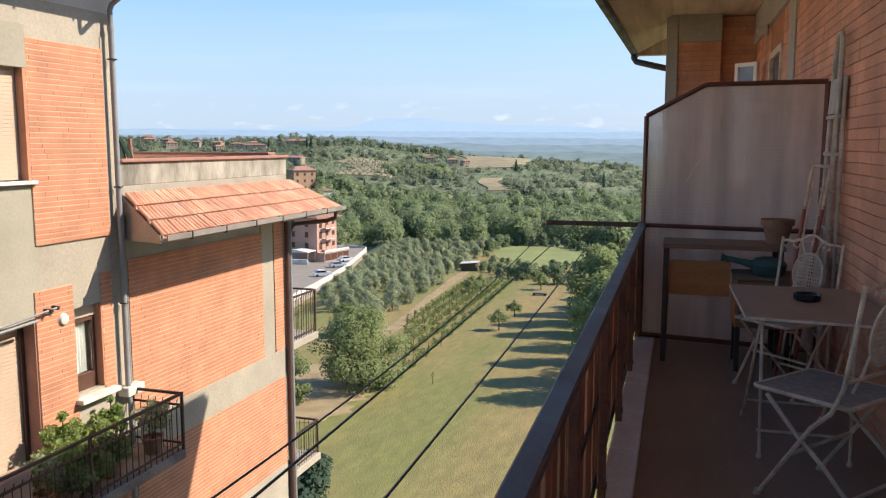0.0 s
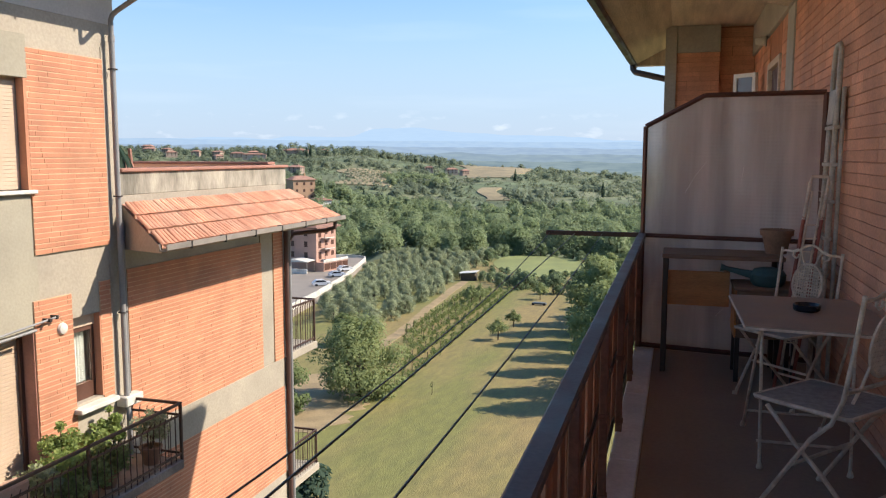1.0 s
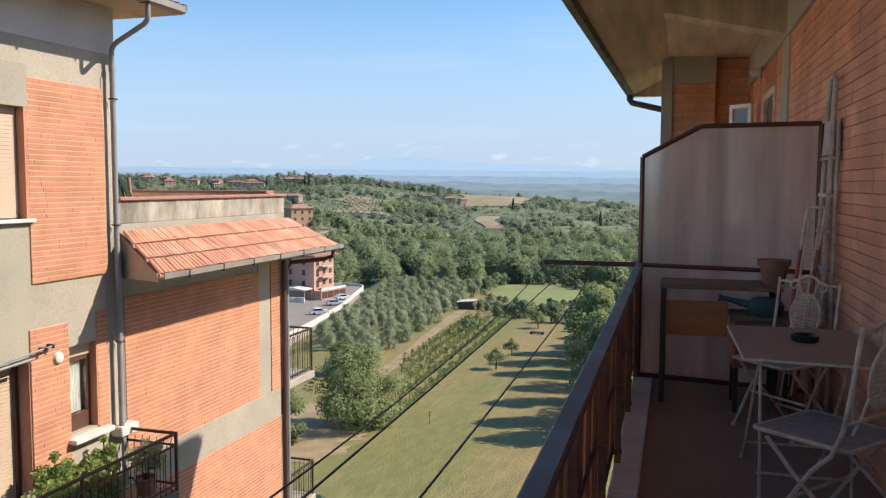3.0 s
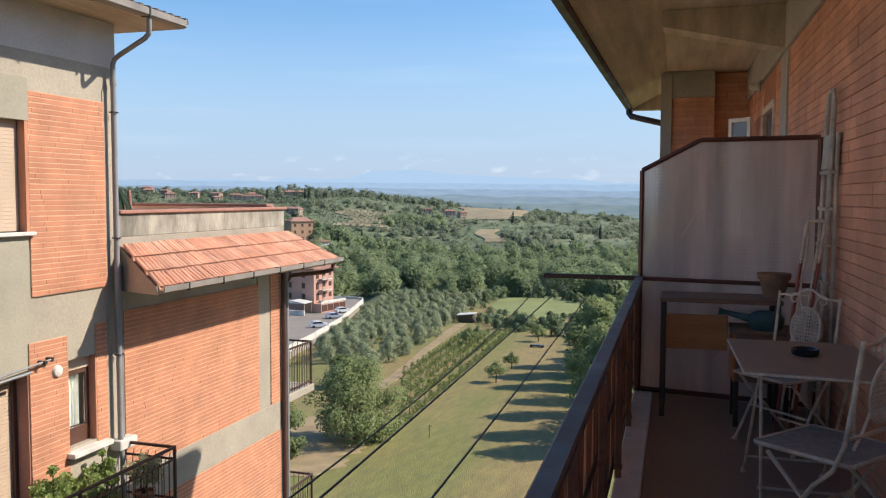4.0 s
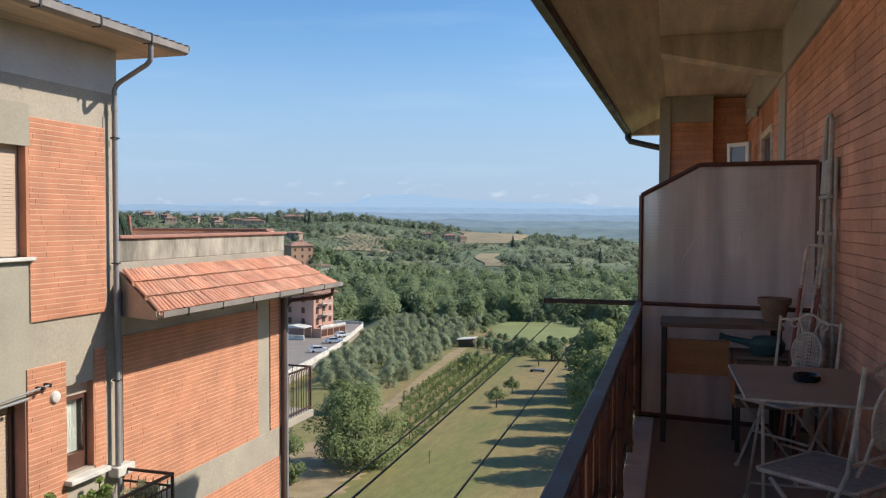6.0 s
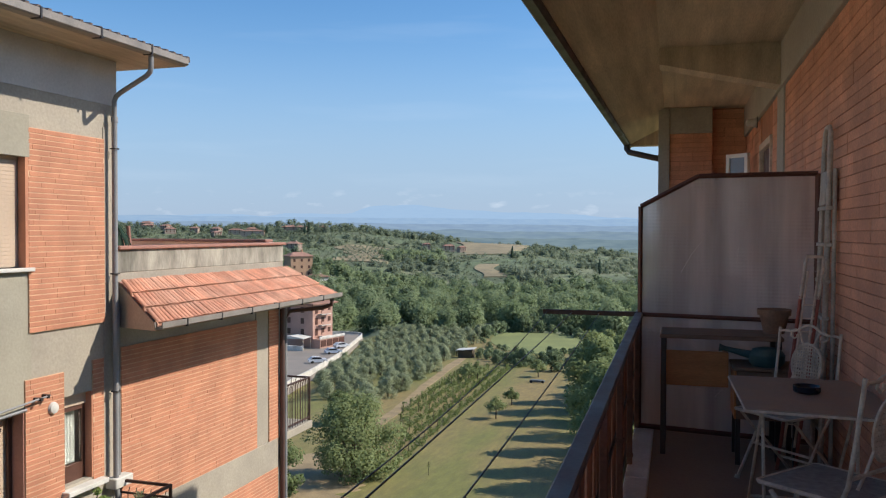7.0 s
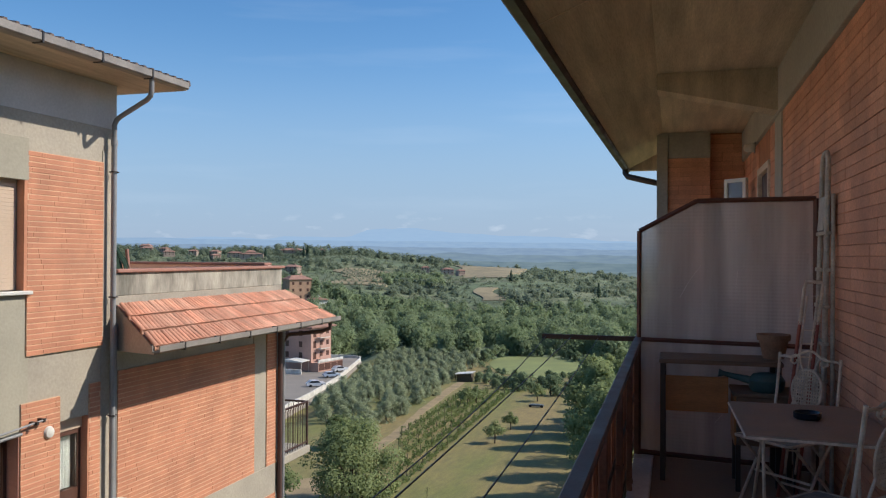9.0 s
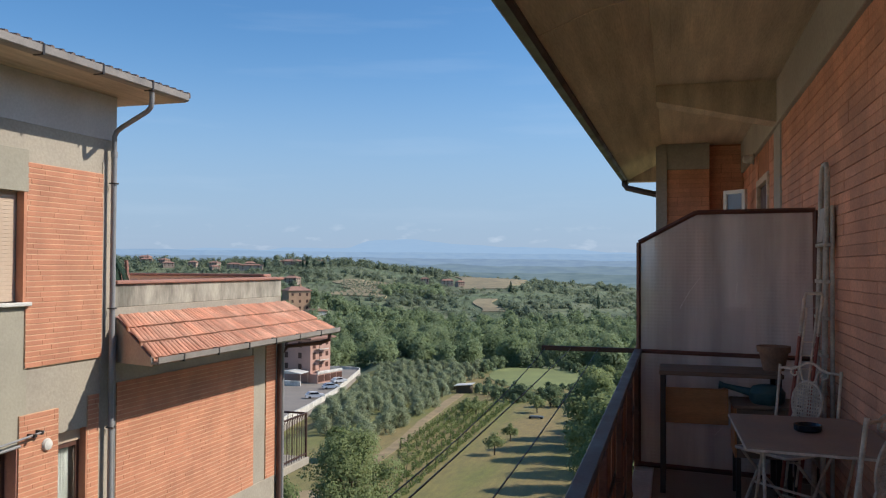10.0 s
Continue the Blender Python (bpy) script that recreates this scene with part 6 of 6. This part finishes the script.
# work table against the screen
dk = thing("work_table", "narrow brown wooden work table against the screen", "table", (0.3, 5.95, 0.0))
DZ = 0.83
part("tabletop", Shape().box(-0.09, 0.70, 5.74, 6.16, DZ - 0.03, DZ, 0.006), M["brown_wood"], dk)
for x, y in ((-0.065, 5.77), (-0.065, 6.12), (0.67, 5.77), (0.67, 6.1)):
    part("leg", Shape().box(x - 0.018, x + 0.018, y - 0.018, y + 0.018, 0.0, DZ - 0.03, 0.004), M["iron"], dk)
part("apron", Shape().box(-0.085, 0.36, 5.81, 5.835, 0.47, 0.71, 0.004), M["orange_wood"], dk, "orange varnished front board")
part("side_board", Shape().box(0.335, 0.36, 5.835, 6.1, 0.47, 0.71, 0.004), M["orange_wood"], dk)
cab = thing("low_cabinet", "low brown wooden cabinet beside the work table", "cabinet", (0.57, 5.8, 0.0))
part("body", Shape().box(0.40, 0.78, 5.62, 5.98, 0.30, 0.62, 0.008), M["brown_wood"], cab)
part("side_panel", Shape().box(0.385, 0.398, 5.62, 5.98, 0.30, 0.62, 0.003), M["orange_wood"], cab, "orange varnished side panel")
part("top", Shape().box(0.375, 0.795, 5.6, 6.0, 0.62, 0.64, 0.004), M["brown_wood"], cab)
for x in (0.41, 0.76):
    for y in (5.64, 5.96):
        part("leg", Shape().box(x - 0.015, x + 0.015, y - 0.015, y + 0.015, 0.0, 0.30), M["iron"], cab)

pot = thing("flower_pot", "empty weathered terracotta pot on the work table", "flower pot", (0.665, 6.0, DZ))
part("body", Shape().revolve([(0.068, 0), (0.096, 0.125), (0.108, 0.125), (0.112, 0.165), (0.101, 0.165), (0.092, 0.125), (0.01, 0.05)], (0.665, 6.0, DZ), 24), M["terracotta"], pot, smooth=True)

wc = thing("watering_can", "teal plastic watering can lying on the cabinet", "watering can", (0.58, 5.75, 0.64))
part("body", Shape().revolve([(0.09, 0), (0.11, 0.025), (0.115, 0.075), (0.09, 0.11), (0.045, 0.122)], (0.595, 5.75, 0.64), 20), M["teal"], wc, smooth=True)
part("spout", Shape().tube([(0.49, 5.75, 0.71), (0.40, 5.75, 0.73), (0.33, 5.76, 0.745), (0.295, 5.76, 0.75)], [0.028, 0.02, 0.016, 0.028], 10), M["teal"], wc, smooth=True)

# step ladder folded against the wall
ld = thing("step_ladder", "folded aluminium step ladder leaning on the brick wall", "ladder", (0.82, 5.8, 0.0))
LY = (5.62, 5.95)


def lx(z):
    return 0.905 + 0.023 * z


for y in LY:
    part("rail", Shape().tube([(lx(0), y, 0), (lx(2.1), y + (0.06 if y < 5.8 else -0.06), 2.1)], 0.017, 8), M["alu"], ld, smooth=True)
    part("rear_rail", Shape().tube([(0.965, y, 0), (0.978, y + (0.03 if y < 5.8 else -0.03), 1.93)], 0.013, 8), M["alu"], ld, smooth=True)
part("top_loop", Shape().tube([(lx(2.1), LY[0] + 0.06, 2.1), (lx(2.17), LY[0] + 0.075, 2.17), (lx(2.2), LY[0] + 0.12, 2.205), (lx(2.2), LY[1] - 0.12, 2.205), (lx(2.17), LY[1] - 0.075, 2.17), (lx(2.1), LY[1] - 0.06, 2.1)], 0.016, 8), M["alu"], ld, smooth=True)
for z in (0.27, 0.505, 0.74, 0.975, 1.21, 1.445, 1.68):
    part("tread", Shape().box(lx(z) - 0.022, lx(z) + 0.022, LY[0] + 0.01, LY[1] - 0.01, z - 0.012, z + 0.012, 0.003), M["alu"], ld)
part("platform", Shape().prism([(-0.010, 0), (0.010, 0), (0.010, 0.22), (-0.010, 0.22)], LY[0] + 0.06, LY[1] - 0.05, lambda a, b, h: (lx(1.7) - 0.012 + a + b * 0.08, h, 1.70 + b)), M["alu"], ld)
part("crossbar", Shape().tube([(0.976, LY[0] + 0.03, 1.75), (0.976, LY[1] - 0.03, 1.75)], 0.010, 6), M["alu"], ld)

# folded drying rack, red and white
rk = thing("drying_rack", "folded red and white metal drying rack leaning on the ladder", "drying rack", (0.68, 5.575, 0.0))


def rp(u, z):
    """u across the rack, z up its slope."""
    return 0.645 + 0.115 * z + 0.105 * u, 5.575, z


for u in (0, 1):
    part("rail", Shape().tube([rp(u, 0.0), rp(u, 1.12)], 0.011, 8), M["red"], rk, smooth=True)
part("loop", Shape().tube([rp(0, 1.10), rp(0, 1.33), rp(0.06, 1.37), rp(0.94, 1.37), rp(1, 1.33), rp(1, 1.10)], 0.011, 8), M["white_metal"], rk, smooth=True)
for z in np.arange(0.30, 1.1, 0.085):
    part("rung", Shape().tube([rp(0, z), rp(1, z)], 0.005, 5), M["white_metal"], rk)
part("inner_frame", Shape().tube([rp(0.2, 0.15), rp(0.2, 1.28), rp(0.8, 1.28), rp(0.8, 0.15)], 0.008, 6), M["white_metal"], rk)

# cable under the eaves, with its hook
cb = thing("cable", "thin pale cable slung under the eaves", "cable", (0.0, 5.2, SZ))
part("cord", Shape().tube([(-0.90, 5.35, 3.04), (-0.5, 5.3, SZ - 0.17), (0.2, 5.2, SZ - 0.05), (0.8, 5.05, SZ - 0.03), (0.98, 4.95, SZ - 0.1)], 0.004, 5), M["white_metal"], cb, smooth=True)
part("hook", Shape().tube([(0.97, 4.95, SZ - 0.02), (0.97, 4.95, SZ - 0.22), (0.93, 4.95, SZ - 0.24)], 0.006, 5), M["white_metal"], cb)

# neighbour's door, open window leaf and lamp
dr = thing("door_1", "pale framed balcony door of the next flat", "door", (WX, 10.0, 0.0), kind="structure")
part("frame", Shape().box(WX - 0.02, WX + 0.1, 9.4, 9.48, 0, 2.58, 0.004).box(WX - 0.02, WX + 0.1, 10.52, 10.6, 0, 2.58, 0.004).box(WX - 0.02, WX + 0.1, 9.48, 10.52, 2.5, 2.58, 0.004), M["white_metal"], dr)
part("leaf", Shape().box(WX + 0.03, WX + 0.07, 9.48, 10.52, 0, 2.5, 0.004), M["shutter_frame"], dr)
wl1 = thing("window_1", "white framed window leaf standing open", "window", (0.75, 12.3, 1.0), kind="structure")


def leaf_at(u, v, z):
    """u along the half open leaf from its free edge to the hinge, v through it."""
    return 0.665 + 0.7071 * (u - v), 11.42 - 0.7071 * (u + v), z


def leaf_bar(u0, u1, z0, z1):
    return Shape().prism([(u0, -0.025), (u1, -0.025), (u1, 0.025), (u0, 0.025)], z0, z1, lambda a, b, h: leaf_at(a, b, h))


for u0, u1, z0, z1 in ((0, 0.05, 1.0, 2.55), (0.30, 0.35, 1.0, 2.55), (0.05, 0.30, 2.50, 2.55), (0.05, 0.30, 1.0, 1.06)):
    part("frame_bar", leaf_bar(u0, u1, z0, z1), M["white_frame"], wl1)
pn = part("pane", Shape().prism([(0.05, -0.004), (0.30, -0.004), (0.30, 0.004), (0.05, 0.004)], 1.06, 2.50, leaf_at), M["glass_dark"], wl1, "window glass coloured bluish to strengthen its sky reflection")
lp = thing("wall_lamp", "round glass bulkhead lamp on the ring beam", "lamp", (WX, 10.75, 2.9))
lm = Shape().revolve([(0.07, 0), (0.085, 0.02), (0.085, 0.05), (0.07, 0.07), (0.075, 0.1), (0.06, 0.16), (0.02, 0.18)], (0, 0, 0), 16)
lm.v = [(WX - 0.03 - z * 0.75, 10.75 + x * 0.7, 2.88 + y * 0.7) for x, y, z in lm.v]
part("globe", lm, M["stone"], lp, smooth=True)
part("bracket", Shape().box(WX - 0.035, WX - 0.03, 10.68, 10.82, 2.81, 2.95, 0.002), M["gutter_dark"], lp)


# ---- pieces: roof tiles and bricks ----
def tile_mesh():
    """One curved roof tile, 0.36 long, lying along +x."""
    s = Shape()
    n = 6
    v = []
    for x, r, dz in ((0, 0.039, 0.008), (0.36, 0.035, 0.0)):
        for k in range(n + 1):
            a = math.pi * k / n
            v.append((x, r * math.cos(a), r * 0.75 * math.sin(a) + dz))
        for k in range(n + 1):
            a = math.pi * k / n
            v.append((x, (r - 0.012) * math.cos(a), (r - 0.012) * 0.75 * math.sin(a) + dz))
    m = 2 * (n + 1)
    f = [(k, k + 1, m + k + 1, m + k) for k in range(n)] + [(k, n + 1 + k, n + 2 + k, k + 1) for k in range(n)]
    f.append(tuple(range(n + 1)))                # bedded in mortar at its lower end
    s.add(v, f)
    return s.mesh("roof_tile", M["rooftile"], smooth=True)


TM = tile_mesh()
origin = ORIGIN[canopy.name]
slope = math.atan2(CZ1 - CZ0, 1.0)
bed = Shape()
bed.add([(XW, canopy_y(0, 0), CZ1 - 0.03), (XW, canopy_y(0, 1), CZ1 - 0.03), (XF + 0.04, canopy_y(1, 1), CZ0 - 0.03), (XF + 0.04, canopy_y(1, 0), CZ0 - 0.03)], [(0, 3, 2, 1)])
part("tile_bed", bed, M["coping"], canopy)
tr = random.Random(3)
for row in range(3):
    t = 1.03 - row * 0.335
    z = CZ1 + (CZ0 - CZ1) * t
    lip = [(XW + q, canopy_y(q, k), z + h) for q, h in ((t - 0.004, -0.03), (t - 0.004, 0.028), (t - 0.05, 0.052), (t - 0.05, -0.01)) for k in (0.0, 1.0)]
    part("mortar_fillet", Shape().add(lip, [(0, 1, 3, 2), (2, 3, 5, 4), (4, 5, 7, 6), (6, 7, 1, 0), (0, 2, 4, 6), (1, 7, 5, 3)]), M["fillet"], canopy, "pale mortar under the tile edges")
    n = 62
    for i in range(n):
        k = (i + 0.5) / n
        x, y, z = XW + t * 1.0, canopy_y(t, k), CZ1 + (CZ0 - CZ1) * t
        ob = new("roof_tile", TM)
        ob.parent = canopy
        yaw = math.degrees(math.atan2(canopy_y(t - 0.3, k) - y, -0.3))
        ob.matrix_basis = Matrix.Translation(Vector((x, y, z + 0.01 + tr.uniform(-0.004, 0.006))) - origin) @ pose(0, 0, 0, 0, 0, yaw + tr.uniform(-1.5, 1.5)) @ pose(0, 0, 0, 0, -math.degrees(slope) + tr.uniform(-1, 1), 0)


def brick_mesh(name, dx, dy, dz, mat, groove=False, c=0.003):
    """A brick whose face looks along x; a groove may halve it in height."""
    s = Shape()
    if groove:
        s.box(0, dx, -dy / 2, dy / 2, -dz / 2, -0.0012, c * 0.6)
        s.box(0, dx, -dy / 2, dy / 2, 0.0012, dz / 2, c)
    else:
        s.box(0, dx, -dy / 2, dy / 2, -dz / 2, dz / 2, c)
    return s.mesh(name, mat)


def lay_bricks(parent, face, axis, u0, u1, z0, z1, length, pitch, joint, mat, limit, near, groove=False, proud=0.006, flip=1, butt=0.004, wild=0.06):
    """Courses of bricks over a panel. face: the panel's plane; near(u, z): order, the nearest become parts of their own."""
    rnd = random.Random(int(abs(u0 * 100 + z0 * 10)))
    o = ORIGIN[parent.name]
    shapes = {}
    laid = []
    rows = max(1, round((z1 - z0) / pitch))
    dz = (z1 - z0) / rows
    for r in range(rows):
        u = u0 - length - (0 if r % 2 else length / 2) + rnd.uniform(-wild, wild) * length
        while u < u1:
            a, b = max(u + butt / 2, u0), min(u + length - butt / 2, u1)
            if b - a > 0.03:
                laid.append(((a + b) / 2, b - a, z0 + (r + 0.5) * dz + rnd.uniform(-0.0015, 0.0015)))
            u += length
    laid.sort(key=lambda q: near(q[0], q[2]))
    rest = Shape()
    for i, (u, w, z) in enumerate(laid):
        out = proud + rnd.uniform(-0.002, 0.002)
        if i < limit:
            w = round(w / 0.01) * 0.01 + (0.001 if w > length - 0.01 else -0.003)
            if w not in shapes:
                shapes[w] = brick_mesh("brick", 0.02, w, dz - joint, mat, groove)
            ob = new("brick", shapes[w])
            ob.parent = parent
            place = (face - 0.02 * flip + out * flip, u, z) if axis == 'x' else (u, face + 0.02 * flip - out * flip, z)
            ob.location = Vector(place) - o
            if axis == 'y':
                ob.rotation_euler = (0, 0, radians(-90 * flip))
            elif flip < 0:
                ob.rotation_euler = (0, 0, math.pi)
        else:
            h = (dz - joint) / 2
            if axis == 'x':
                rest.box(face - 0.014 * flip, face + out * flip, u - w / 2, u + w / 2, z - h, z + h, 0.003)
            else:
                rest.box(u - w / 2, u + w / 2, face + 0.014 * flip, face - out * flip, z - h, z + h, 0.003)
    if rest.v:
        part("bricks", rest, mat, parent, kind="stuff")


for p, face, y0, y1, z0, z1 in BRICK_PANELS:
    lay_bricks(p, face, 'x', y0, y1, z0, z1, 0.50, 0.069, 0.012, M["brick"], 300, lambda u, z: abs(z + 0.5) + 0.1 * u, proud=0.004, butt=0.0012, wild=0.5)
# hollow bricks of our own wall
lay_bricks(wall, WX + 0.012, 'x', -0.5, 8.36, 0.0, 2.93, 0.33, 0.134, 0.0045, M["brick_dark"], 300, lambda u, z: abs(u - 6.0), True, 0.008, -1, 0.002)
lay_bricks(wall, WX + 0.012, 'x', 8.86, 9.4, 0.0, 2.93, 0.33, 0.134, 0.0045, M["brick_dark"], 0, lambda u, z: u, True, 0.008, -1, 0.002)
lay_bricks(wall, WX + 0.012, 'x', 10.6, 12.75, 0.0, 2.93, 0.33, 0.134, 0.0045, M["brick_dark"], 0, lambda u, z: u, True, 0.008, -1, 0.002)
lay_bricks(far, 12.55, 'y', -0.08, 0.52, 0.0, 2.98, 0.33, 0.134, 0.0045, M["brick_dark"], 100, lambda u, z: -z, True, 0.008, 1, 0.002)
lay_bricks(far, 12.75, 'y', 0.52, 1.0, 0.0, 3.34, 0.33, 0.134, 0.0045, M["brick_dark"], 100, lambda u, z: -z, True, 0.008, 1, 0.002)
